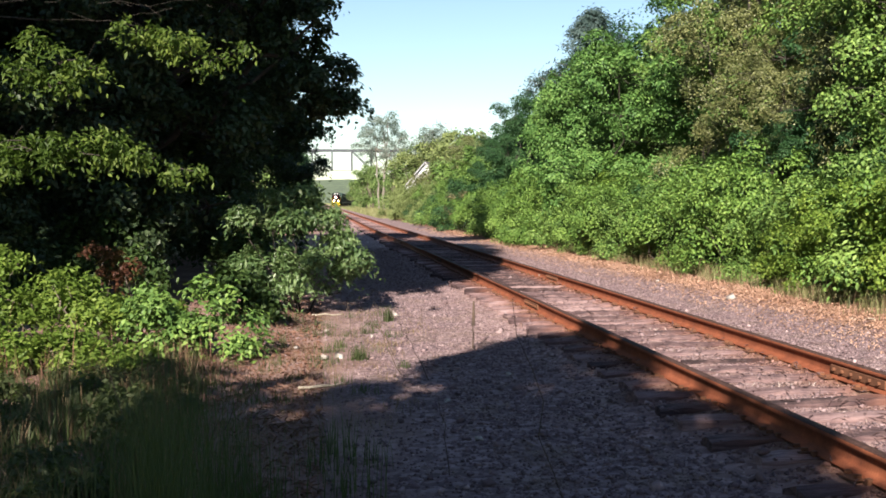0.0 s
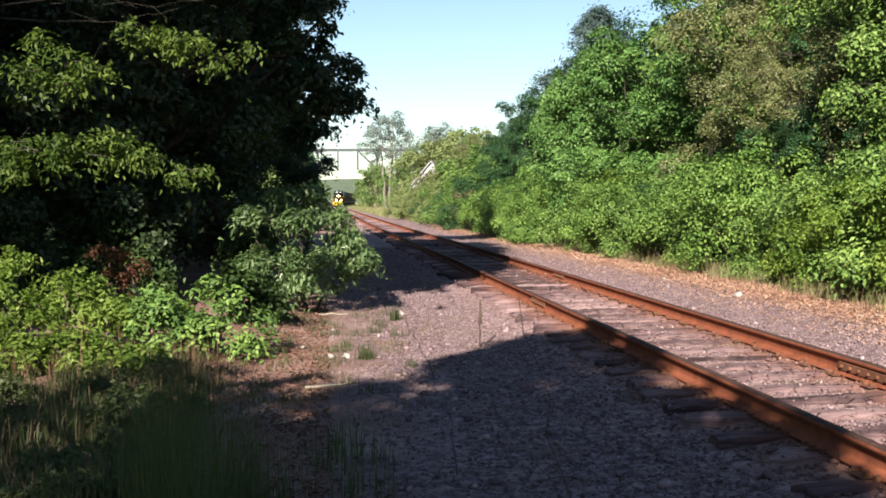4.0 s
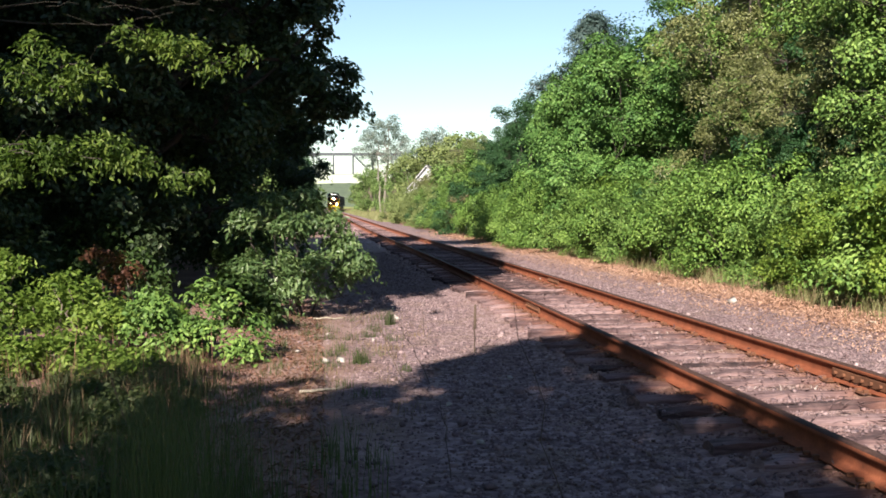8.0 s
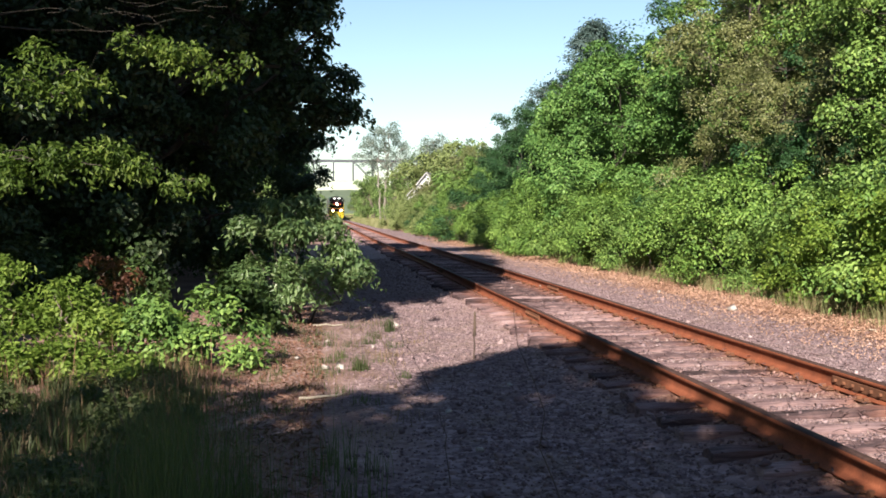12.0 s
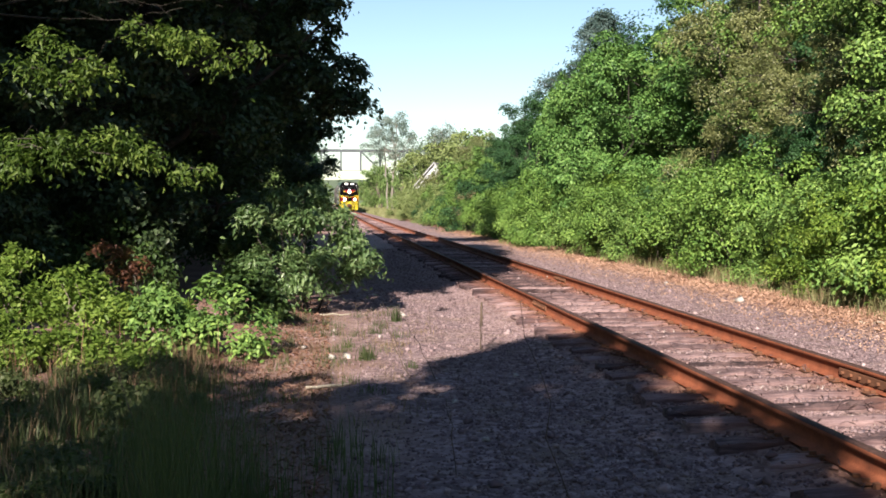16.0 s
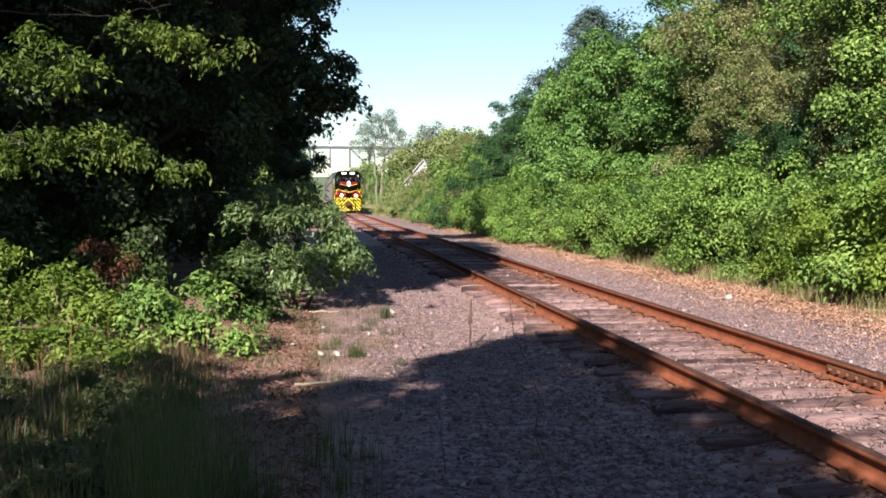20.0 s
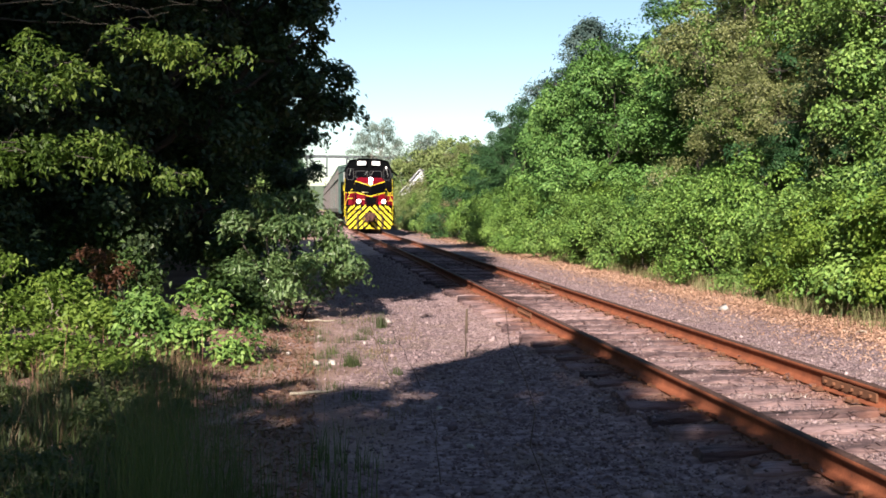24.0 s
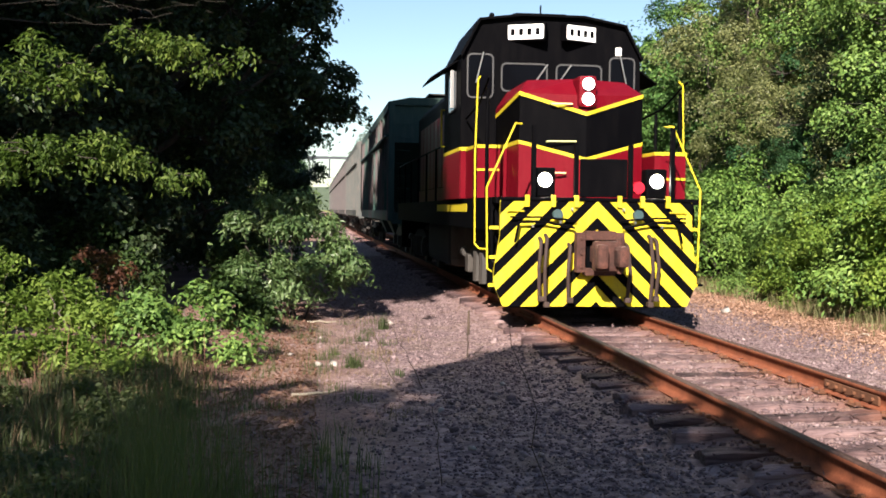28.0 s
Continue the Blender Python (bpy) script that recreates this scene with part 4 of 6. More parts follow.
def rail_mesh(y0, y1, d, step):
    ys = np.linspace(y0, y1, max(2, int((y1 - y0) / step) + 1))
    prof = np.array(rail_outline())
    k, m = len(prof), len(ys)
    x = track_x(ys)[:, None] + d + prof[None, :, 0]
    v = np.stack([x, np.repeat(ys[:, None], k, 1), np.repeat(prof[None, :, 1], m, 0)], -1).reshape(-1, 3)
    i = np.arange(m * k).reshape(m, k)
    f = np.stack([i[:-1], np.roll(i, -1, 1)[:-1], np.roll(i, -1, 1)[1:], i[1:]], -1)
    me = link_mesh("rail", v, f.reshape(-1, 4), RUST)
    me.materials.append(HEAD)
    top = np.zeros((m - 1, k), np.int32)
    top[:, 7:10] = 1
    me.polygons.foreach_set("material_index", top.ravel())
    return me


def build_track():
    rng = np.random.default_rng(91)
    track = empty("railway_track", pose(0, 0, 0), "single rusty railway track on old wooden sleepers", "railway track", kind="structure")
    joints = {-0.7525: [15.4 + RAIL_LENGTH * 0.993 * k for k in range(-3, 6)], 0.7525: [8.95 + RAIL_LENGTH * 0.993 * k for k in range(-3, 6)]}
    for d, ys in joints.items():
        ends = [-40.0] + ys + [490.0]
        for y0, y1 in zip(ends, ends[1:]):
            rail = under(new("rail", rail_mesh(y0 + 0.006, y1, d, 6.0)), track)
            if y1 > 480 or y1 < 0:
                continue
            for side in (-1, 1):
                bm = fresh()
                box(bm, side * 0.012, side * 0.034, -0.46, 0.46, 0.035, 0.112, 0.006)
                for by in (-0.38, -0.23, -0.08, 0.08, 0.23, 0.38):
                    rod(bm, (side * 0.030, by, 0.075), (side * 0.058, by, 0.075), 0.017, n=6)
                bar = part("joint_bar", bm, DARK_RUST, rail)
                bar.matrix_basis = pose(float(track_x(y1)) + d, y1, 0.0, 0, 0, 6.73)
    # sleepers: a few worn shapes, each laid many times
    shapes = []
    for k in range(9):
        bm = fresh()
        nx, ny = 14, 4
        length, wide = 2.55 + rng.uniform(-0.10, 0.08), 0.205 + rng.uniform(-0.03, 0.015)
        grid = [[bm.verts.new((length * (i / nx - 0.5) + (rng.normal(0, 0.018) if i in (0, nx) else 0),
                               wide * (j / ny - 0.5) * rng.uniform(0.93, 1.03),
                               rng.normal(0, 0.008) - (0.03 * rng.random() if j in (0, ny) else 0) - (0.012 if i in (0, nx) else 0)))
                 for j in range(ny + 1)] for i in range(nx + 1)]
        for i in range(nx):
            for j in range(ny):
                bm.faces.new((grid[i][j], grid[i + 1][j], grid[i + 1][j + 1], grid[i][j + 1]))
        rim = [e for e in bm.edges if e.is_boundary]
        ext = bmesh.ops.extrude_edge_only(bm, edges=rim)["geom"]
        bmesh.ops.translate(bm, verts=[g for g in ext if isinstance(g, bmesh.types.BMVert)], vec=(0, 0, -0.16))
        bmesh.ops.recalc_face_normals(bm, faces=bm.faces)
        me = bpy.data.meshes.new("sleeper")
        bm.to_mesh(me)
        bm.free()
        me.materials.append(WOOD)
        shapes.append(me)
    bm = fresh()
    box(bm, -0.15, 0.15, -0.085, 0.085, 0.0, 0.010, 0.003)
    for sx, sy in ((-0.10, -0.05), (0.10, 0.05), (-0.10, 0.06), (0.10, -0.06)):
        box(bm, sx - 0.02, sx + 0.025, sy - 0.010, sy + 0.010, 0.010, 0.034, 0.004)
    plate_mesh = bpy.data.meshes.new("tie_plate")
    bm.to_mesh(plate_mesh)
    bm.free()
    plate_mesh.materials.append(DARK_RUST)
    bm = fresh()
    box(bm, -0.075, 0.075, -0.018, 0.018, -0.035, 0.0, 0.004)
    box(bm, -0.095, -0.062, -0.018, 0.018, -0.03, 0.022, 0.004)
    anchor_mesh = bpy.data.meshes.new("rail_anchor")
    bm.to_mesh(anchor_mesh)
    bm.free()
    anchor_mesh.materials.append(DARK_RUST)
    y = -8.0
    rest = []
    for k in range(880):
        yy = y + k * SLEEPER_STEP + rng.uniform(-0.05, 0.05)
        if yy > 486:
            break
        turn = track_turn(yy) + rng.normal(0, 1.0)
        m = pose(float(track_x(yy)) + rng.normal(0, 0.03), yy, rng.normal(0, 0.007), 0, rng.normal(0, 0.3), turn)
        if k < 300:
            s = under(new("sleeper", shapes[rng.integers(9)]), track)
            s.matrix_basis = m
            if 3.0 < yy < 40.0:
                for d in (-0.7525, 0.7525):
                    p = under(new("tie_plate", plate_mesh), track)
                    p.matrix_basis = pose(float(track_x(yy)) + d, yy, -0.004, 0, 0, 6.73)
                    if rng.random() < 0.75:
                        a = under(new("rail_anchor", anchor_mesh), track)
                        a.matrix_basis = pose(float(track_x(yy)) + d - 0.0 + 0.118 * 0.14, yy - 0.14, 0.006, 0, 0, 6.73 + (0 if d < 0 else 180))
        else:
            c = np.array([[sx * 1.28, sy * 0.11, sz] for sz in (0, -0.15) for sx, sy in ((-1, -1), (1, -1), (1, 1), (-1, 1))])
            v = np.array([m @ Vector(q) for q in c])
            rest.append((v, np.array([[0, 1, 2, 3], [0, 4, 5, 1], [1, 5, 6, 2], [2, 6, 7, 3], [3, 7, 4, 0]])))
    far = np_part("far_sleepers", *join(rest), WOOD, track)
    tagged(far, kind="stuff")


build_track()


# ---------------------------------------------------------------- train: placed with its front at the track's y
FRONT_START, FRONT_END = 372.0, 14.15


def front_y(t):
    return FRONT_END + (28.0 - t) * (FRONT_START - FRONT_END) / 28.0


def on_track(y, z=0.168):
    return pose(float(track_x(y)), y, z, 0, 0, track_turn(y + 6))


def clipped(poly, a, b, c):
    """The part of a polygon of (x, z) where a*x + b*z <= c."""
    out = []
    for p, q in zip(poly, poly[1:] + poly[:1]):
        dp, dq = a * p[0] + b * p[1] - c, a * q[0] + b * q[1] - c
        if dp <= 0:
            out.append(p)
        if dp * dq < 0:
            s = dp / (dp - dq)
            out.append((p[0] + (q[0] - p[0]) * s, p[1] + (q[1] - p[1]) * s))
    return out


def sheet(bm, pts, thick, place=(0, 0, 0), turn=0.0):
    """A thin plate: (x, z) corners, its back in the plane y = 0, thick towards -y, turned about z, then moved."""
    m = pose(*place, 0, 0, turn)
    a = [bm.verts.new(m @ Vector((x, -thick, z))) for x, z in pts]
    b = [bm.verts.new(m @ Vector((x, 0.0, z))) for x, z in pts]
    bm.faces.new(a)
    bm.faces.new(b[::-1])
    n = len(pts)
    for i in range(n):
        bm.faces.new((a[i], b[i], b[(i + 1) % n], a[(i + 1) % n]))
    bmesh.ops.recalc_face_normals(bm, faces=bm.faces)
    return bm


def band(points, half):
    """A strip of (x, z) corners along points, as wide as twice half in z."""
    return [(x, z + half) for x, z in points] + [(x, z - half) for x, z in reversed(points)]


def rounded(x0, x1, z0, z1, r, n=4):
    out = []
    for cx, cz, a0 in ((x1 - r, z1 - r, 0), (x0 + r, z1 - r, 90), (x0 + r, z0 + r, 180), (x1 - r, z0 + r, 270)):
        for k in range(n + 1):
            a = radians(a0 + 90 * k / n)
            out.append((cx + r * math.cos(a), cz + r * math.sin(a)))
    return out


def window(parent, x0, x1, z0, z1, y, turn=0.0, side=0.0):
    """A cab window: a grey rubber frame round a dark pane. side: for a window in the cab's side, its x."""
    m = pose(side, y, 0, 0, 0, turn) if turn else pose(0, y, 0)
    bm = fresh()
    outer, inner = rounded(x0, x1, z0, z1, 0.09), rounded(x0 + 0.025, x1 - 0.025, z0 + 0.025, z1 - 0.025, 0.07)
    n = len(outer)
    rings = [[bm.verts.new((x, yy, z)) for x, z in ring] for ring, yy in ((outer, 0.0), (outer, -0.022), (inner, -0.022), (inner, 0.0))]
    for p, q in zip(rings, rings[1:]):
        for i in range(n):
            bm.faces.new((p[i], q[i], q[(i + 1) % n], p[(i + 1) % n]))
    frame_ob = part("window_frame", bm, GASKET, parent)
    frame_ob.matrix_basis = m
    bm = fresh()
    sheet(bm, inner, 0.008)
    part("pane", bm, GLASS, frame_ob)
    return frame_ob


def ring(bm, c, r0, r1, deep, n=20):
    """A flat ring that faces -y, its front at c."""
    loops = []
    for r, dy in ((r0, deep), (r0, 0.0), (r1, 0.0), (r1, deep)):
        loops.append([bm.verts.new((c[0] + r * math.cos(k * 2 * math.pi / n), c[1] + dy, c[2] + r * math.sin(k * 2 * math.pi / n))) for k in range(n)])
    for p, q in zip(loops, loops[1:]):
        for i in range(n):
            bm.faces.new((p[i], p[(i + 1) % n], q[(i + 1) % n], q[i]))
    bmesh.ops.recalc_face_normals(bm, faces=bm.faces)
    return bm


def wheelset(parent, y, r=0.51):
    """An axle with its two wheels, free to turn."""
    bm = fresh()
    rod(bm, (-0.85, 0, 0), (0.85, 0, 0), 0.08, n=10)
    for s in (-1, 1):
        rod(bm, (s * 0.69, 0, 0), (s * 0.80, 0, 0), r, n=28)
        rod(bm, (s * 0.665, 0, 0), (s * 0.69, 0, 0), r + 0.028, n=28)
        rod(bm, (s * 0.80, 0, 0), (s * 0.83, 0, 0), r * 0.36, n=16)
        for k in range(6):
            a = k * math.pi / 3
            rod(bm, (s * 0.79, math.cos(a) * r * 0.62, math.sin(a) * r * 0.62), (s * 0.812, math.cos(a) * r * 0.62, math.sin(a) * r * 0.62), 0.05, n=8)
    ob = part("wheelset", bm, IRON, parent, "iron wheels on an axle")
    ob.matrix_basis = pose(0, y, r)
    return ob


WHEELS = []


def bogie(parent, y, base, r, heavy):
    """A truck with two wheelsets under a vehicle."""
    bm = fresh()
    for s in (-1, 1):
        x0, x1 = s * 0.93, s * 1.10
        z = r
        outline = [(-base / 2 - 0.35, z - 0.02), (-base / 2 - 0.35, z + 0.22), (-base * 0.28, z + 0.42), (base * 0.28, z + 0.42), (base / 2 + 0.35, z + 0.22),
                   (base / 2 + 0.35, z - 0.02), (base * 0.3, z - 0.05), (base * 0.2, z - 0.27), (-base * 0.2, z - 0.27), (-base * 0.3, z - 0.05)]
        a = [bm.verts.new((x0, y + py, pz)) for py, pz in outline]
        b = [bm.verts.new((x1, y + py, pz)) for py, pz in outline]
        n = len(outline)
        bm.faces.new(a)
        bm.faces.new(b[::-1])
        for i in range(n):
            bm.faces.new((a[i], b[i], b[(i + 1) % n], a[(i + 1) % n]))
        for e in (-1, 1):
            box(bm, s * 1.08, s * 1.22, y + e * base / 2 - 0.16, y + e * base / 2 + 0.16, z - 0.16, z + 0.16, 0.03)
            if heavy:
                rod(bm, (s * 1.16, y + e * 0.32, z - 0.25), (s * 1.16, y + e * 0.32, z + 0.25), 0.10, n=10)
                rod(bm, (s * 1.16, y + e * (base / 2 + 0.36), z + 0.18), (s * 1.16, y + e * (base / 2 + 0.62), z + 0.18), 0.09, n=10)
        for k in range(3):
            rod(bm, (s * 1.04, y - 0.18 + 0.18 * k, z - 0.2), (s * 1.04, y - 0.18 + 0.18 * k, z + 0.15), 0.07, n=8)
    box(bm, -0.95, 0.95, y - 0.25, y + 0.25, r - 0.02, r + 0.42, 0.03)
    bmesh.ops.recalc_face_normals(bm, faces=bm.faces)
    truck = part("bogie", bm, IRON, parent, "grimy iron bogie")
    for e in (-1, 1):
        WHEELS.append((wheelset(truck, y + e * base / 2, r), r, y + e * base / 2))
    return truck


def coupler(parent, y, way):
    """A knuckle coupler; way -1 looks to the front."""
    bm = fresh()
    box(bm, -0.10, 0.10, y, y + way * 0.45, 0.76, 0.98, 0.02)
    box(bm, -0.19, 0.20, y + way * 0.42, y + way * 0.62, 0.66, 1.06, 0.05)
    box(bm, -0.20, -0.05, y + way * 0.58, y + way * 0.80, 0.70, 1.02, 0.05)
    box(bm, 0.06, 0.21, y + way * 0.56, y + way * 0.86, 0.72, 1.00, 0.06)
    rod(bm, (0.13, y + way * 0.66, 0.64), (0.13, y + way * 0.66, 1.10), 0.035, n=8)
    part("coupler", bm, GRIMY, parent, "rusty brown knuckle coupler")


def build_locomotive():
    root = empty("locomotive", on_track(front_y(0)), "red, black and yellow diesel locomotive with lit headlights", "locomotive")
    # pilot with its black and yellow chevrons
    plate = [(-1.34, 1.58), (-1.34, 1.12), (-1.42, 0.62), (-1.42, 0.46), (-1.29, 0.15), (1.29, 0.15), (1.42, 0.46), (1.42, 0.62), (1.34, 1.12), (1.34, 1.58)]
    pilot = part("pilot", sheet(fresh(), plate[::-1], 0.05, (0, 0.05, 0)), YELLOW, root, "yellow and black striped pilot plate")
    for k in range(-1, 9):
        c0, c1 = 0.44 + 0.383 * (k - 1), 0.44 + 0.383 * (k - 1) + 0.160
        for s in (-1, 1):
            poly = clipped(clipped(plate[::-1], -s, 0, 0.0), s, 1, c1)
            poly = clipped(poly, -s, -1, -c0) if len(poly) > 2 else poly
            if len(poly) > 2:
                part("stripe", sheet(fresh(), poly, 0.005, (0, -0.001, 0)), BLACK, pilot)
    bm = fresh()
    box(bm, -1.30, 1.30, 0.055, 0.30, 0.22, 1.40)
    box(bm, -1.25, 1.25, 0.02, 0.14, 0.13, 0.19, 0.02)
    part("pilot_back", bm, BLACK, root)
    bm = fresh()
    box(bm, -1.34, 1.34, -0.03, 0.16, 1.585, 1.63, 0.01)
    part("end_sill", bm, BLACK, root)
    coupler(root, 0.0, -1)
    bm = fresh()
    for x0, x1, z0, z1 in ((-0.32, -0.20, 0.62, 1.16), (0.22, 0.34, 0.62, 1.16), (-0.20, 0.22, 1.06, 1.18), (-0.20, 0.22, 0.58, 0.68)):
        box(bm, x0, x1, -0.17, 0.0, z0, z1, 0.012)
    for x in (-0.26, 0.28):
        for z in (0.70, 0.88, 1.08):
            rod(bm, (x, -0.17, z), (x, -0.195, z), 0.022, n=6)
    part("coupler_pocket", bm, GRIMY, root, "rusty plates round the coupler")
    part("pocket_back", box(fresh(), -0.20, 0.22, -0.012, -0.002, 0.68, 1.06), BLACK, root)
    for s in (-1, 1):
        bm = fresh()
        tube(bm, [(s * 0.33, -0.08, 1.22), (s * 0.75, -0.10, 1.30), (s * 1.10, -0.10, 1.29), (s * 1.16, -0.12, 1.02)], 0.016)
        part("uncoupling_lever", bm, BLACK, root)
        for x, top, low in ((0.72, 1.12, 0.22), (0.80, 1.08, 0.30), (0.40, 1.00, 0.28)):
            bm = fresh()
            tube(bm, [(s * x, -0.02, top), (s * x, -0.13, top - 0.04), (s * (x + 0.03), -0.16, (top + low) / 2), (s * (x + 0.01), -0.10, low)], 0.026)
            box(bm, s * x - 0.03, s * x + 0.05, -0.15, -0.06, low - 0.07, low, 0.01)
            part("air_hose", bm, HOSE, root)
        bm = fresh()
        for x, z in ((0.56, 1.40),):
            rod(bm, (s * x, 0, z), (s * x, -0.07, z), 0.07, n=12)
        part("plug_socket", bm, TEAL, root)
        bm = fresh()
        tube(bm, [(s * 0.30, -0.075, 1.32), (s * 0.80, -0.085, 1.36), (s * 1.22, -0.085, 1.36)], 0.014)
        part("uncoupling_lever", bm, BLACK, root)
        for x in (0.30, 0.62, 0.98):
            part("tab", box(fresh(), s * x - 0.03, s * x + 0.03, -0.055, 0.0, 1.50, 1.66, 0.008), YELLOW, root, "yellow bracket")
        for x, z in ((0.36, 1.47), (0.90, 1.24), (0.52, 1.30)):
            part("tab", box(fresh(), s * x - 0.013, s * x + 0.013, -0.06, 0.0, z - 0.02, z + 0.02, 0.005), STEEL, root, "small pale clamp")
        # steps and their side sheets
        for z in (0.42, 0.80, 1.20):
            bm = fresh()
            box(bm, s * 1.02, s * 1.47, 0.12, 0.52, z, z + 0.03)
            box(bm, s * 1.02, s * 1.47, 0.50, 0.52, z, z + 0.30)
            part("step", bm, BLACK, root)
            part("step_edge", box(fresh(), s * 1.34, s * 1.475, 0.10, 0.12, z - 0.01, z + 0.035), YELLOW, root)
        bm = fresh()
        box(bm, s * 1.44, s * 1.47, 0.52, 0.80, 0.36, 1.62)
        part("step_side", bm, BLACK, root)
        # handrails of the steps: the front one bends in to the platform, the rear one stands tall
        bm = fresh()
        tube(bm, [(s * 1.40, 0.02, 0.62), (s * 1.47, 0.0, 0.66), (s * 1.49, 0.0, 1.75), (s * 1.10, 0.04, 2.62), (s * 1.00, 0.10, 2.62)], 0.013)
        part("handrail", bm, YELLOW, root, "bent yellow handrail")
        bm = fresh()
        tube(bm, [(s * 1.36, 0.66, 0.90), (s * 1.46, 0.76, 0.90), (s * 1.52, 0.80, 0.97), (s * 1.53, 0.80, 2.2), (s * 1.50, 0.80, 3.28), (s * 1.46, 0.86, 3.34)], 0.013)
        part("handrail", bm, YELLOW, root, "tall yellow handrail")
        bm = fresh()
        tube(bm, [(s * 1.46, 0.86, 3.34), (s * 1.44, 1.9, 3.05), (s * 1.44, 3.25, 2.95)], 0.016)
        part("handrail", bm, BLACK, root)
        for y, z in ((1.1, 3.2), (2.2, 3.0)):
            bm = fresh()
            rod(bm, (s * 1.44, y, 1.62), (s * 1.44, y, z), 0.028)
            part("stanchion", bm, BLACK, root)
        for x, z in ((0.97, 2.60), (0.38, 2.36)):
            bm = fresh()
            box(bm, s * x - 0.028, s * x + 0.028, 0.02, 0.09, 1.62, z)
            part("stanchion", bm, BLACK, root)
        bm = fresh()
        tube(bm, [(s * 1.02, 0.10, 1.42), (s * 1.02, -0.03, 1.44), (s * 1.24, -0.03, 1.44), (s * 1.24, 0.10, 1.30)], 0.011)
        part("grab_iron", bm, YELLOW, root)
        # ditch light
        bm = fresh()
        box(bm, s * 0.79 - 0.15, s * 0.79 + 0.15, 0.16, 0.40, 1.63, 2.04, 0.03)
        lamp = part("ditch_light", bm, BLACK, root)
        bm = fresh()
        rod(bm, (s * 0.79, 0.155, 1.87), (s * 0.79, 0.20, 1.87), 0.092, n=20)
        part("lens", bm, LIT, lamp, "lit round ditch light lens")
        part("rim", ring(fresh(), (s * 0.79, 0.15, 1.87), 0.092, 0.112, 0.03), IRON, lamp)
    bm = fresh()
    rod(bm, (0.55, 0.20, 1.78), (0.55, 0.30, 1.78), 0.085, n=16)
    part("marker_lamp", bm, RED_LENS, root, "red marker lamp")
    bm = fresh()
    box(bm, -0.33, 0.33, 0.02, 0.06, 1.64, 2.16, 0.01)
    part("drop_plate", bm, BLACK, root)
    bm = fresh()
    box(bm, -1.46, 1.46, 0.16, 17.0, 1.55, 1.63)
    part("walkway", bm, BLACK, root)
    for s in (-1, 1):
        bm = fresh()
        box(bm, s * 1.38, s * 1.46, 0.85, 16.8, 1.16, 1.55)
        sill = part("side_sill", bm, BLACK, root)
        bm = fresh()
        box(bm, s * 1.46, s * 1.466, 2.9, 7.0, 1.42, 1.55)
        part("sill_stripe", bm, YELLOW, sill, "yellow sill stripe")

    # short hood: prow of two facets, black with red below and on top, yellow chevron lines
    lean = math.degrees(math.atan2(0.30, 0.93))
    bm = fresh()
    plan = [(-0.93, 3.32), (-0.93, 1.30), (0.0, 1.00), (0.93, 1.30), (0.93, 3.32)]
    low = [bm.verts.new((x, y, 1.63)) for x, y in plan]
    high = [bm.verts.new((x, y, 3.12)) for x, y in plan]
    cap = [bm.verts.new((x * 0.80, y + (0.0 if y > 3 else 0.36), 3.40)) for x, y in plan]
    for a, b in ((low, high), (high, cap)):
        for i in range(5):
            bm.faces.new((a[i], a[(i + 1) % 5], b[(i + 1) % 5], b[i]))
    bm.faces.new(cap)
    bmesh.ops.recalc_face_normals(bm, faces=bm.faces)
    nose = part("nose", bm, BLACK, root, "black short hood")
    bm = fresh()
    a = [bm.verts.new((x * 1.006, y - (0.008 if y < 3 else 0.0), z)) for (x, y), z in zip(plan, (3.00, 3.17, 2.86, 3.17, 3.00))]
    b = [bm.verts.new((x * 1.006, y - (0.008 if y < 3 else 0.0), 3.125)) for x, y in plan]
    b[1].co.z = b[3].co.z = 3.18
    c = [bm.verts.new((x * 0.805, y + (0.0 if y > 3 else 0.352), 3.408)) for x, y in plan]
    for p, q in ((a, b), (b, c)):
        for i in range(4):
            bm.faces.new((p[i], p[i + 1], q[i + 1], q[i]))
    bm.faces.new(c)
    bmesh.ops.recalc_face_normals(bm, faces=bm.faces)
    part("nose_top", bm, RED, nose, "red top of the short hood")
    wide = math.hypot(0.93, 0.30)
    for s in (-1, 1):
        turn = -s * lean if s > 0 else lean
        place = (0.0, 1.0, 0.0)
        u = [0.0, s * wide]
        top = band([(u[0], 2.86), (u[1], 3.17)], 0.028)
        part("yellow_line", sheet(fresh(), top, 0.014, place, s * lean), YELLOW, nose)
        part("yellow_line", sheet(fresh(), band([(u[0], 2.20), (u[1], 2.46)], 0.026), 0.014, place, s * lean), YELLOW, nose)
        part("red_panel", sheet(fresh(), [(u[0], 1.64), (u[1], 1.64), (u[1], 2.46), (u[0], 2.20)], 0.008, place, s * lean), RED, nose)
        # equipment box on the platform beside the nose: the left one is set back, the right one reaches forward
        y0, top, x0 = (2.2, 2.42, 0.94) if s < 0 else (0.78, 2.27, 0.96)
        bm = fresh()
        box(bm, s * x0, s * 1.43, y0, 3.30, 1.632, top, 0.012)
        side_box = part("side_box", bm, RED, root, "red equipment box beside the nose")
        bm = fresh()
        box(bm, s * x0, s * 1.438, y0 - 0.012, 3.30, top - 0.005, top + 0.045)
        part("yellow_line", bm, YELLOW, side_box)
        bm = fresh()
        box(bm, s * 1.06, s * 1.42, y0 - 0.014, y0 - 0.001, top - 0.36, top - 0.325)
        part("yellow_line", bm, YELLOW, side_box)
        # side of the nose
        bm = fresh()
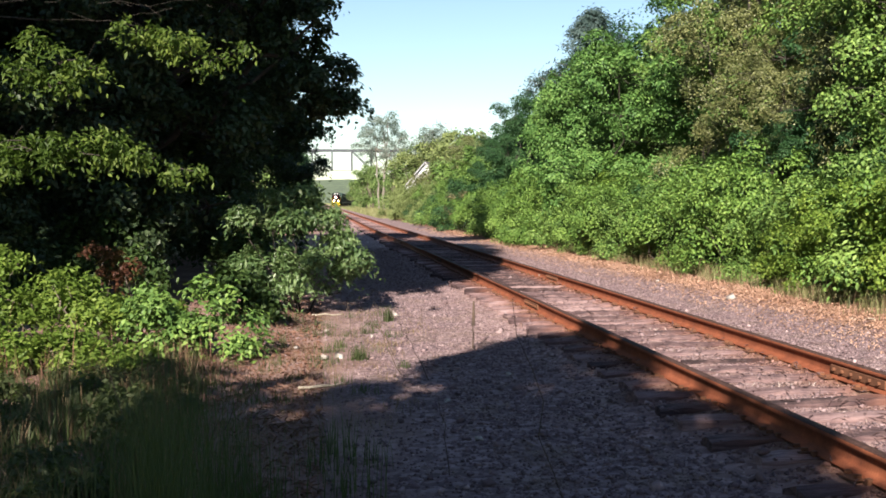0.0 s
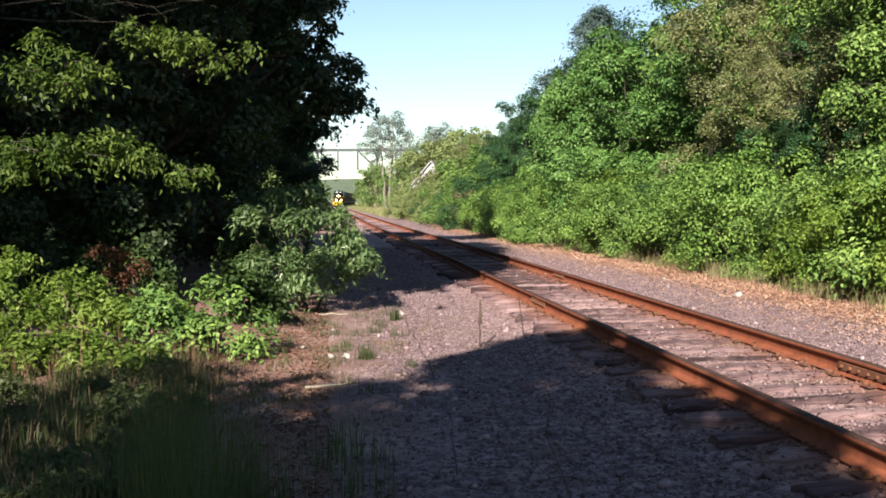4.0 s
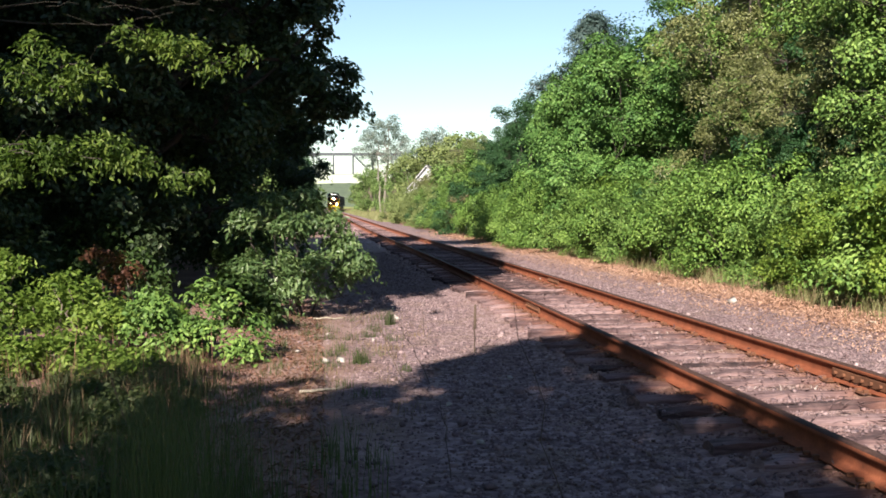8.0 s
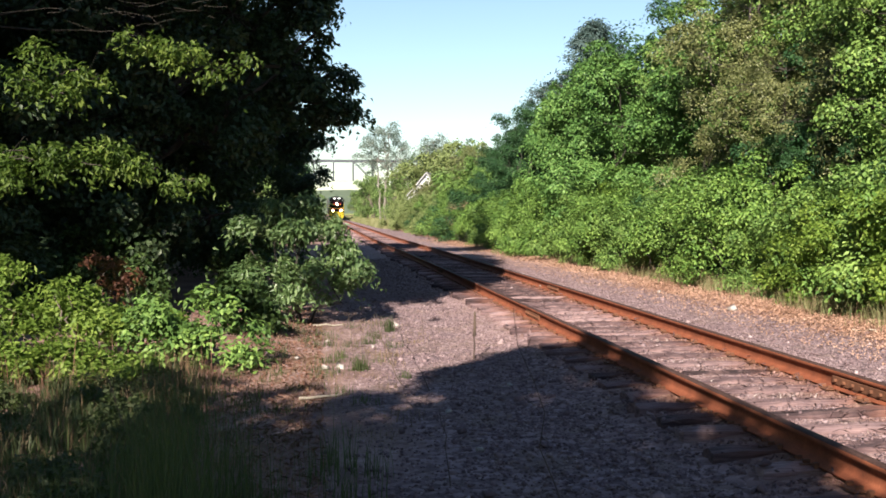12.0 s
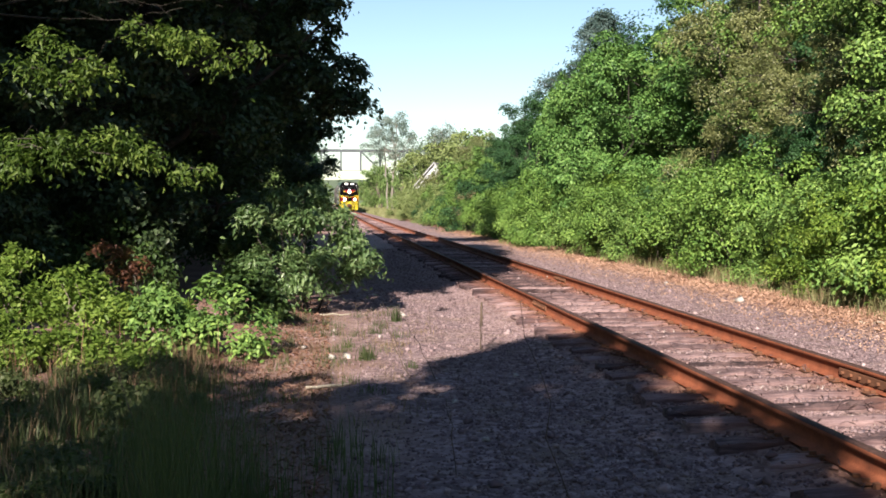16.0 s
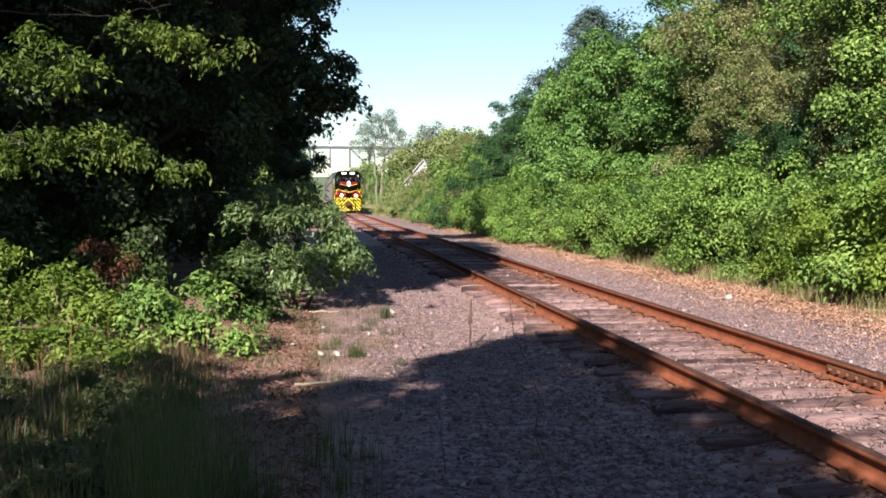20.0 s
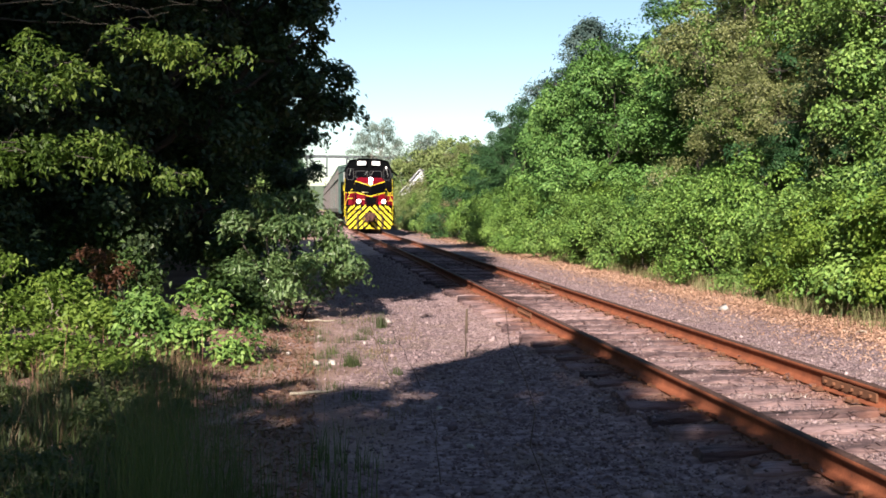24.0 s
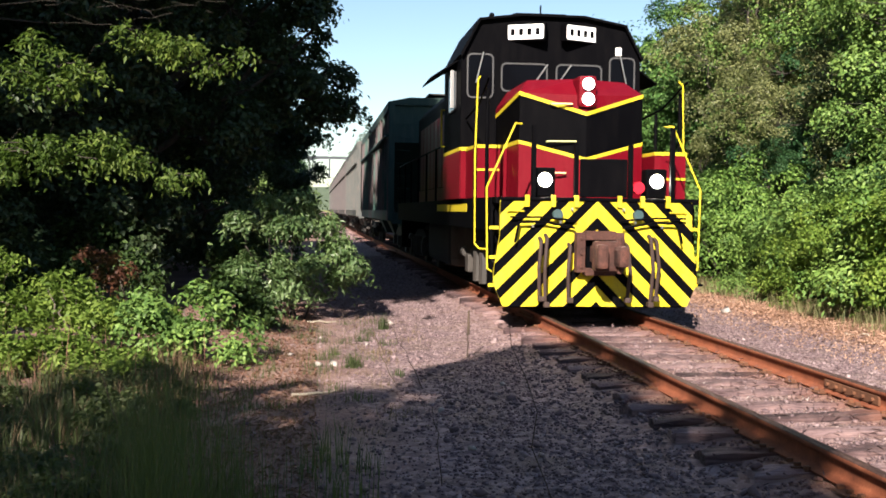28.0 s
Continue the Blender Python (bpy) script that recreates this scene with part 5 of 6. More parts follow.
        for z0, z1, x in ((1.64, 2.45, 0.006),):
            box(bm, s * 0.93, s * (0.93 + x), 1.31, 3.30, z0, z1)
        part("red_panel", bm, RED, nose)
        bm = fresh()
        box(bm, s * 0.93, s * 0.942, 1.31, 3.30, 2.43, 2.49)
        part("yellow_line", bm, YELLOW, nose)
        bm = fresh()
        v = [bm.verts.new((s * 0.942, y, z)) for y, z in ((1.30, 3.20), (1.30, 3.14), (3.30, 2.97), (3.30, 3.03))]
        bm.faces.new(v)
        r = bmesh.ops.extrude_face_region(bm, geom=bm.faces[:])["geom"]
        bmesh.ops.translate(bm, verts=[g for g in r if isinstance(g, bmesh.types.BMVert)], vec=(-s * 0.01, 0, 0))
        part("yellow_line", bm, YELLOW, nose)
    bm = fresh()
    box(bm, -0.135, 0.135, 0.93, 1.5, 2.95, 3.41, 0.06)
    head = part("headlight", bm, RED, nose, "red headlight housing")
    for z in (3.285, 3.07):
        bm = fresh()
        rod(bm, (0, 0.915, z), (0, 0.95, z), 0.08, n=20)
        part("lens", bm, LIT, head, "lit round headlight lens")
        part("rim", ring(fresh(), (0, 0.905, z), 0.08, 0.098, 0.03), STEEL, head, "bright metal headlight rim")
    for z, x0, x1 in ((2.46, -0.55, -0.15), (2.0, -0.62, -0.3), (3.00, -0.50, -0.22)):
        bm = fresh()
        yy = 1.0 + 0.30 * 0.4 - 0.06
        tube(bm, [(x0, yy + 0.1, z), (x0, yy, z), (x1, yy - 0.06, z), (x1, yy + 0.05, z)], 0.013)
        part("grab_iron", bm, PALE_YELLOW, nose)

    # cab
    shape = [(-1.52, 1.63), (-1.52, 3.98), (-1.22, 4.58), (-0.52, 4.67), (0.52, 4.67), (1.22, 4.54), (1.52, 3.98), (1.52, 1.63)]
    cab = part("cab", prism(fresh(), shape, 3.32, 5.55), BLACK, root, "black cab with a sloped roof edge")
    bm = fresh()
    prism(bm, [(x * 1.02, z + 0.03) for x, z in shape[1:7]] + [(x * 1.0, z - 0.005) for x, z in shape[6:0:-1]], 3.22, 5.65)
    part("roof", bm, BLACK, cab)
    for s in (-1, 1):
        window(cab, *sorted((s * 0.98, s * 1.43)), 3.30, 4.04, 3.318)
        window(cab, *sorted((s * 0.07, s * 0.86)), 3.42, 3.90, 3.318)
        window(cab, -0.5, 0.55, 3.15, 3.85, 4.45, s * 90, s * 1.524)
        bm = fresh()
        sheet(bm, [(s * 0.95, 1.64), (s * 1.515, 1.64), (s * 1.515, 2.43), (s * 0.95, 2.43)], 0.008, (0, 3.32, 0))
        part("red_panel", bm, RED, cab)
        bm = fresh()
        sheet(bm, [(s * 0.95, 2.43), (s * 1.515, 2.43), (s * 1.515, 2.49), (s * 0.95, 2.49)], 0.012, (0, 3.32, 0))
        part("yellow_line", bm, YELLOW, cab)
        bm = fresh()
        box(bm, s * 1.52, s * 1.528, 3.33, 5.54, 1.64, 2.43)
        part("red_panel", bm, RED, cab)
        bm = fresh()
        box(bm, s * 1.52, s * 1.532, 3.33, 5.54, 2.43, 2.49)
        part("yellow_line", bm, YELLOW, cab)
        # sun shade over the side window, mirror, grab irons
        bm = fresh()
        v = [bm.verts.new(p) for p in ((s * 1.50, 3.75, 3.98), (s * 1.50, 5.15, 3.98), (s * 1.98, 5.10, 3.66), (s * 1.98, 3.80, 3.66))]
        bm.faces.new(v)
        r = bmesh.ops.extrude_face_region(bm, geom=bm.faces[:])["geom"]
        bmesh.ops.translate(bm, verts=[g for g in r if isinstance(g, bmesh.types.BMVert)], vec=(0, 0, 0.03))
        part("sun_shade", bm, BLACK, cab)
        bm = fresh()
        box(bm, s * 1.56, s * 1.63, 3.86, 3.90, 3.18, 3.82, 0.01)
        part("side_mirror", bm, STEEL, cab, "pale side mirror")
        bm = fresh()
        tube(bm, [(s * 1.52, 5.48, 2.62), (s * 1.58, 5.48, 2.62), (s * 1.58, 5.48, 3.30), (s * 1.52, 5.48, 3.30)], 0.016)
        part("grab_iron", bm, YELLOW, cab)
        bm = fresh()
        rod(bm, (s * 1.16, 3.27, 4.06), (s * (1.16 + 0.12), 3.27, 3.55), 0.012, n=6)
        part("wiper", bm, STEEL, cab)
        bm = fresh()
        rod(bm, (s * 0.20 + 0.12, 3.27, 3.88), (s * 0.20 - 0.06, 3.27, 3.62), 0.012, n=6)
        part("wiper", bm, STEEL, cab)
        # number board: a white panel on an angled box, its figures plain dark bars
        m = pose(s * 0.46, 3.25, 4.40, 0, 0, s * 24)
        bm = fresh()
        box(bm, -0.34, 0.34, -0.04, 0.10, -0.15, 0.15, 0.02)
        board_box = part("number_board", bm, BLACK, cab)
        board_box.matrix_basis = m
        bm = fresh()
        sheet(bm, rounded(-0.31, 0.31, -0.12, 0.12, 0.03), 0.012, (0, -0.04, 0))
        board = part("panel", bm, WHITE_LIT, board_box, "white lit number panel")
        for k in range(4):
            bm = fresh()
            x = -0.21 + 0.14 * k
            box(bm, x - 0.035, x + 0.035, -0.056, -0.051, -0.055, 0.055)
            part("bar", bm, BLACK, board_box)
    bm = fresh()
    box(bm, 1.09, 1.19, 3.30, 3.318, 4.07, 4.20)
    part("sticker", bm, WHITE, cab, "small white square sticker")
    bm = fresh()
    box(bm, -0.45, 0.45, 4.2, 4.32, 4.86, 4.90, 0.01)
    for x in (-0.36, 0.30):
        rod(bm, (x, 4.26, 4.66), (x, 4.26, 4.88), 0.018)
    rod(bm, (0.0, 4.26, 4.88), (0.0, 4.26, 5.05), 0.015)
    part("antenna_bar", bm, BLACK, cab)
    for x in (-1.0, -0.62, -0.30):
        bm = fresh()
        rod(bm, (x, 3.6, 4.55 + (1 + x) * 0.1), (x, 3.6, 4.72 + (1 + x) * 0.05), 0.03, 0.02)
        rod(bm, (x, 3.45, 4.70), (x, 3.75, 4.70), 0.045, 0.02)
        part("horn", bm, BLACK, cab)

    # long hood with its doors, radiator and fans
    bm = fresh()
    prism(bm, [(-0.88, 1.63), (-0.88, 4.05), (-0.72, 4.26), (0.72, 4.26), (0.88, 4.05), (0.88, 1.63)], 5.55, 16.8)
    hood = part("long_hood", bm, BLACK, root, "black engine hood")
    for s in (-1, 1):
        for k in range(12):
            y0 = 5.8 + k * 0.86
            bm = fresh()
            box(bm, s * 0.88, s * 0.90, y0, y0 + 0.78, 2.0, 3.7, 0.008)
            part("hood_door", bm, RED, hood, "red engine hood door")
        bm = fresh()
        box(bm, s * 0.88, s * 0.895, 5.6, 16.75, 1.66, 1.98)
        part("red_panel", bm, RED, hood)
        bm = fresh()
        tube(bm, [(s * 1.42, 5.7, 2.7), (s * 1.42, 17.0, 2.7)], 0.018)
        part("handrail", bm, BLACK, root)
        for k in range(7):
            bm = fresh()
            rod(bm, (s * 1.42, 5.8 + k * 1.85, 1.62), (s * 1.42, 5.8 + k * 1.85, 2.72), 0.022)
            part("stanchion", bm, BLACK, root)
    for y in (8.5, 12.6, 14.2, 15.8):
        bm = fresh()
        rod(bm, (0, y, 4.24), (0, y, 4.42), 0.58, n=24)
        part("roof_fan", bm, IRON, hood)
    bm = fresh()
    box(bm, -1.25, 1.25, 6.6, 10.6, 0.32, 1.20, 0.15)
    part("fuel_tank", bm, IRON, root)
    bogie(root, 3.15, 2.74, 0.51, True)
    bogie(root, 13.8, 2.74, 0.51, True)
    bm = fresh()
    box(bm, -1.35, 1.35, 16.8, 17.0, 0.35, 1.62)
    part("rear_pilot", bm, BLACK, root)
    coupler(root, 17.0, 1)
    # the pilot and what is bolted to it sit a little to one side
    for ob in root.children:
        if ob.name.split(".")[0] in ("pilot", "pilot_back", "end_sill", "coupler", "coupler_pocket", "pocket_back", "tab", "step_edge", "uncoupling_lever", "air_hose", "plug_socket", "grab_iron"):
            ob.matrix_basis = pose(-0.09, 0, 0)
        elif "yellow handrail" in ob.get("label", ""):
            ob.matrix_basis = pose(-0.13, 0, 0)
    return root


def build_hopper(paint_mat, label, side_mat=None):
    side_mat = side_mat or paint_mat
    root = empty("hopper_car", on_track(front_y(0) + 18.2), label, "freight car", "freight cars")
    n = 18.2
    # body: straight sides, sloping ends below
    bm = fresh()
    half = [(0.15, 4.74), (0.15, 3.55), (2.6, 1.75), (n - 2.6, 1.75), (n - 0.15, 3.55), (n - 0.15, 4.74)]
    a = [bm.verts.new((-1.50, y, z)) for y, z in half]
    b = [bm.verts.new((1.50, y, z)) for y, z in half]
    bm.faces.new(a)
    bm.faces.new(b[::-1])
    for i in range(6):
        bm.faces.new((a[i], b[i], b[(i + 1) % 6], a[(i + 1) % 6]))
    bmesh.ops.recalc_face_normals(bm, faces=bm.faces)
    body = part("body", bm, paint_mat, root)
    bm = fresh()
    prism(bm, [(-1.62, 4.72), (-1.62, 4.82), (-0.95, 4.96), (0.95, 4.96), (1.62, 4.82), (1.62, 4.72)], 0.05, n - 0.05)
    part("roof", bm, paint_mat, root)
    bm = fresh()
    box(bm, -0.35, 0.35, 0.1, n - 0.1, 5.06, 5.10)
    part("running_board", bm, IRON, root)
    for k in range(9):
        bm = fresh()
        box(bm, -0.75, 0.75, 0.9 + k * 1.9, 2.3 + k * 1.9, 4.94, 5.05, 0.03)
        part("hatch", bm, paint_mat, root)
    for s in (-1, 1):
        bm = fresh()
        box(bm, s * 1.44, s * 1.63, 0.1, n - 0.1, 1.10, 1.42, 0.01)
        part("side_sill", bm, side_mat, root)
        bm = fresh()
        box(bm, s * 1.52, s * 1.63, 0.1, n - 0.1, 4.54, 4.74, 0.01)
        part("top_rail", bm, paint_mat, root)
        bm = fresh()
        box(bm, s * 1.54, s * 1.70, 0.08, n - 0.08, 3.72, 3.80, 0.01)
        part("side_ledge", bm, paint_mat, root)
        bm = fresh()
        box(bm, s * 1.50, s * 1.56, 0.16, n - 0.16, 1.42, 1.80)
        box(bm, s * 1.50, s * 1.54, 0.16, n - 0.16, 1.75, 4.56)
        part("side_sheet", bm, side_mat, root)
        for k in range(15):
            y = 0.22 + k * (n - 0.44) / 14
            bm = fresh()
            box(bm, s * 1.53, s * 1.64, y - 0.05, y + 0.05, 1.40, 4.58)
            part("side_post", bm, side_mat, root)
        # ends: corner posts, ladder
        for y in (0.10, n - 0.10):
            bm = fresh()
            box(bm, s * 1.42, s * 1.60, y - 0.08, y + 0.08, 1.10, 4.74)
            part("corner_post", bm, paint_mat, root)
            bm = fresh()
            box(bm, s * 0.55, s * 0.63, y - 0.05, y + 0.05, 1.10, 3.7)
            part("end_post", bm, paint_mat, root)
            for k in range(8):
                bm = fresh()
                rod(bm, (s * 0.95, y + (-0.1 if y < 5 else 0.1), 1.3 + 0.4 * k), (s * 1.36, y + (-0.1 if y < 5 else 0.1), 1.3 + 0.4 * k), 0.012, n=5)
                part("ladder_rung", bm, paint_mat, root)
    for y0, y1 in ((0.0, 0.18), (n - 0.18, n)):
        bm = fresh()
        box(bm, -1.50, 1.50, y0, y1, 1.00, 1.35, 0.01)
        part("end_sill", bm, paint_mat, root)
    bm = fresh()
    box(bm, -0.35, 0.35, 0.2, n - 0.2, 0.95, 1.25)
    part("centre_sill", bm, IRON, root)
    for k in range(3):
        bm = fresh()
        y = 4.3 + k * 4.8
        top = [(-1.3, y - 1.7, 1.75), (1.3, y - 1.7, 1.75), (1.3, y + 1.7, 1.75), (-1.3, y + 1.7, 1.75)]
        low = [(-0.7, y - 0.35, 0.45), (0.7, y - 0.35, 0.45), (0.7, y + 0.35, 0.45), (-0.7, y + 0.35, 0.45)]
        va, vb = [bm.verts.new(p) for p in top], [bm.verts.new(p) for p in low]
        bm.faces.new(va[::-1])
        bm.faces.new(vb)
        for i in range(4):
            bm.faces.new((va[i], va[(i + 1) % 4], vb[(i + 1) % 4], vb[i]))
        bmesh.ops.recalc_face_normals(bm, faces=bm.faces)
        part("discharge_bay", bm, paint_mat, root)
    bogie(root, 1.9, 1.78, 0.46, False)
    bogie(root, n - 1.9, 1.78, 0.46, False)
    coupler(root, 0.1, -1)
    coupler(root, n - 0.1, 1)
    return root


def patched_paint(name, a, b, dusty):
    """Hopper sides: faded paint worn through to another tone in tall ragged patches."""
    n = Nodes(name)
    tall = n.noise(0.8, 5.0, 0.6, n.stretched(0.3, 1.0, 0.35))
    streak = n.noise(3.0, 6.0, 0.65, n.stretched(1.0, 4.0, 0.30))
    col = n.mix(n.ramp(tall, [(0.47, (0, 0, 0)), (0.56, (1, 1, 1))]), a, b)
    col = n.mix(n.ramp(streak, [(0.45, (0, 0, 0)), (0.75, (0.7, 0.7, 0.7))]), col, dusty)
    return n.done(col, 0.65, bump=streak, strength=0.1, distance=0.01, spec=0.25)


FADED = patched_paint("patched_hopper_paint", (0.085, 0.064, 0.068), (0.035, 0.078, 0.068), (0.15, 0.105, 0.10))
GASKET = plain("grey_rubber", (0.035, 0.035, 0.038), 0.6)
HOSE = paint("brown_hose", (0.030, 0.016, 0.013), 0.7, 0.15)
GRIMY = rust_material("grimy_coupler_iron", (0.014, 0.008, 0.007), (0.055, 0.023, 0.018), (0.125, 0.048, 0.034))
TEAL = paint("teal_socket", (0.02, 0.05, 0.055), 0.5, 0.4)
WHITE_LIT = lamp_material("lit_number_panel", (0.80, 0.80, 0.78), 0.25)
LOCO = build_locomotive()
CARS = [build_hopper(GREEN, "faded green covered hopper wagon with grey-mauve patched sides", FADED), build_hopper(PALE_GREEN, "faded pale green covered hopper wagon"),
        build_hopper(GREY, "faded grey covered hopper wagon"), build_hopper(GREY, "faded grey covered hopper wagon"), build_hopper(GREY, "faded grey covered hopper wagon"),
        build_hopper(PALE_GREEN, "faded pale green covered hopper wagon")]
CAR_STEP = 19.5


def motions():
    times = [k * 0.5 for k in range(57)]
    walk(LOCO, [(t, on_track(front_y(t))) for t in times])
    for k, car in enumerate(CARS):
        walk(car, [(t, on_track(front_y(t) + 18.6 + CAR_STEP * k)) for t in times])
    speed = (FRONT_START - FRONT_END) / 28.0 / math.cos(math.atan(0.118))
    for ob, r, y in WHEELS[:12]:
        walk(ob, [(k / 30, pose(0, y, r, math.degrees(speed * (k / 30) / r), 0, 0)) for k in range(841)])


# ---------------------------------------------------------------- far things
def build_bridge():
    """A steel truss bridge far off."""
    y = 620.0
    root = empty("truss_bridge", pose(-76.4, y, 0, 0, 0, 8), "grey steel truss bridge high above the far trees", "bridge")
    zb, zt, panel = 20.5, 32.5, 11.8
    for side in (0, 9.0):
        for k in range(-7, 9):
            x = k * panel
            part("post", box(fresh(), x - 0.3, x + 0.3, side - 0.3, side + 0.3, zb, zt), BRIDGE_PAINT, root)
            bm = fresh()
            box(bm, x + 0.5, x + panel - 0.5, side - 0.5, side + 0.5, zt - 0.65, zt + 0.65)
            box(bm, x - 0.5, x + 0.5, side - 0.4, side + 0.4, zt - 0.4, zt + 0.4)
            part("top_chord", bm, BRIDGE_PAINT, root)
            bm = fresh()
            box(bm, x, x + panel, side - 0.12, side + 0.12, zb - 0.07, zb + 0.07)
            part("bottom_chord", bm, BRIDGE_PAINT, root)
            if k % 2 == 0:
                a, b = (x, zt), (x + panel, zb)
                bm = fresh()
                rod(bm, (a[0], side, a[1]), (b[0], side, b[1]), 0.26, n=4)
                part("diagonal", bm, BRIDGE_PAINT, root)
    for k in (-7, 9):
        x = k * panel
        part("pier", box(fresh(), x - 3, x + 3, -2, 11, -2, zb - 0.5, 0.4), BRIDGE_PAINT, root)


build_bridge()


def build_far_trees():
    rng = np.random.default_rng(101)
    far = dict(sprays=420, per=14, spread=0.55, length=0.40, width=0.28)
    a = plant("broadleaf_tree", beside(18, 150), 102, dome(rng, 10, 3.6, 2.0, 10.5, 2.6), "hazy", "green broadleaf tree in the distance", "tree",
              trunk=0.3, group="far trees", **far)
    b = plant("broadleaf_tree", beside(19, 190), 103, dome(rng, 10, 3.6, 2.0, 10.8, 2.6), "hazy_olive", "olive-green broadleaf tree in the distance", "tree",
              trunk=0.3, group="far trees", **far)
    kinds = [a, b]
    for y, d, s in [(126, 11.4, 0.5), (118, 14, 0.6), (138, 16.5, 0.75), (176, 13.0, 0.92), (192, 10.6, 0.80), (205, 15, 0.9), (228, 12.5, 0.80),
                    (150, 17.0, 0.85), (252, 8.0, 0.86), (270, 10.5, 0.95), (113, 6.6, 0.17), (121, 6.8, 0.2), (131, 7.4, 0.24), (143, 8.6, 0.28), (149, 12.3, 0.34), (285, 14, 0.85), (305, 9.5, 0.66), (330, 12, 0.85), (360, 9.5, 0.8), (395, 10, 0.9), (430, 13, 1.0),
                    (240, 22, 1.0), (210, 23, 1.0),
                    (60, -9.5, 0.7), (72, -10, 0.7), (86, -10.5, 0.75), (100, -11, 0.8), (120, -12, 0.85), (140, -12, 0.85), (165, -13, 0.9), (195, -13, 0.95),
                    (230, -13, 1.0), (270, -13, 1.0), (320, -13, 1.0), (370, -12, 1.0), (430, -15, 1.1),
                    (186, 17.5, 1.12), (168, 15.5, 0.98), (200, 20.0, 1.22), (160, 19.5, 1.05)]:
        again(kinds[int(rng.integers(2))], *beside(d, y)[:2], rng.uniform(0, 360), s * rng.uniform(0.92, 1.08))
    # tall trees added behind the near oaks, to shade the distant locomotive
    for y, d in [(204, -8.6), (213, -8.9), (223, -8.5), (233, -8.8), (244, -8.6), (255, -8.8), (267, -8.7), (280, -9.0), (293, -9.0), (306, -9.2), (320, -9.2), (335, -9.4), (350, -9.6)]:
        again(KINDS["deep"], *beside(d, y)[:2], rng.uniform(0, 360), 1.0, 1.65, "tall dark green tree beside the far railway")
    sparse_tree = plant("tall_bare_tree", beside(9.9, 216), 104, dome(rng, 22, 6.2, 10.5, 18.0, 2.1), "sparse", "tall tree with thin grey-green spring leaves", "tree",
          trunk=0.32, bark=GREY_BARK, limbs=17, thin=0.7, sprays=820, per=9, spread=0.6, length=0.36, width=0.24, fill=0.4, twigs=6, fork=0.8, group="far trees")
    plant("tall_bare_tree", beside(16.0, 180), 105, dome(rng, 12, 2.4, 9.0, 14.0, 1.6), "sparse", "tall tree with thin grey-green spring leaves", "tree",
          trunk=0.25, bark=GREY_BARK, limbs=10, thin=0.7, sprays=420, per=9, spread=0.6, length=0.36, width=0.24, fill=0.4, twigs=6, fork=0.8, group="far trees")
    np_part("second_trunk", *limb_arrays(bent(rng, (-0.9, -0.3, 0), (-1.6, -0.2, 13.0), 8, 0.02), 0.24, 0.10), GREY_BARK, sparse_tree, smooth=True)
    veil = plant("broadleaf_tree", beside(13.2, 154), 108, dome(rng, 9, 1.7, 2.5, 6.6, 1.1), "olive", "thin-leaved young tree before the white house", "tree",
                 trunk=0.10, bark=GREY_BARK, limbs=8, sprays=380, per=9, spread=0.3, length=0.26, width=0.17, group="far trees")
    again(veil, *beside(11.4, 152)[:2], 130, 0.86)
    again(veil, *beside(12.9, 151)[:2], 260, 0.84)
    again(veil, *beside(14.8, 152)[:2], 40, 1.05)
    rng = np.random.default_rng(107)
    brown = plant("dry_shrub", beside(5.6, 66), 106, dome(rng, 5, 0.7, 0.4, 1.7, 0.6), "dry", "brownish half-dry shrub beside the railway", "shrub",
                  group="shrubs along the railway", sprays=150, per=16, spread=0.18, length=0.12, width=0.07, limbs=5)
    for y, d, s in [(61, 4.9, 1.15), (64, 4.7, 0.8), (79, 5.2, 1.0), (92, 5.4, 1.1), (101, 5.8, 1.2)]:
        again(brown, *beside(d, y)[:2], rng.uniform(0, 360), s)
    # wooded hill on the horizon
    xs, zs = np.linspace(-900, 900, 181), np.linspace(0, 1, 7)
    gx, gs = np.meshgrid(xs, zs)
    top = 38 + 5 * lumps(xs, xs * 0, 160, 7) + 1.6 * lumps(xs, xs * 0, 13, 8)
    v = np.stack([gx, 1500 + 200 * gs, gs ** 0.8 * top[None, :] - 1], -1).reshape(-1, 3)
    i = np.arange(v.shape[0]).reshape(7, 181)
    f = np.stack([i[:-1, :-1], i[:-1, 1:], i[1:, 1:], i[1:, :-1]], -1).reshape(-1, 4)
    n = Nodes("far_woods")
    n.done(n.ramp(n.noise(0.12, 6.0), [(0.3, (0.045, 0.065, 0.040)), (0.7, (0.085, 0.115, 0.065))]), 0.95)
    tagged(new("backdrop_hill", link_mesh("hill", v, f, n.mat, True)), "wooded hill on the horizon", "hill", kind="structure")


build_far_trees()


# ---------------------------------------------------------------- loose things on the ground
def turned(rng, n):
    """Random turns, as n matrices."""
    q = unit(rng.normal(0, 1, (n, 4)))
    w, x, y, z = q.T
    return np.stack([1 - 2 * (y * y + z * z), 2 * (x * y - z * w), 2 * (x * z + y * w), 2 * (x * y + z * w), 1 - 2 * (x * x + z * z), 2 * (y * z - x * w),
                     2 * (x * z - y * w), 2 * (y * z + x * w), 1 - 2 * (x * x + y * y)], 1).reshape(n, 3, 3)


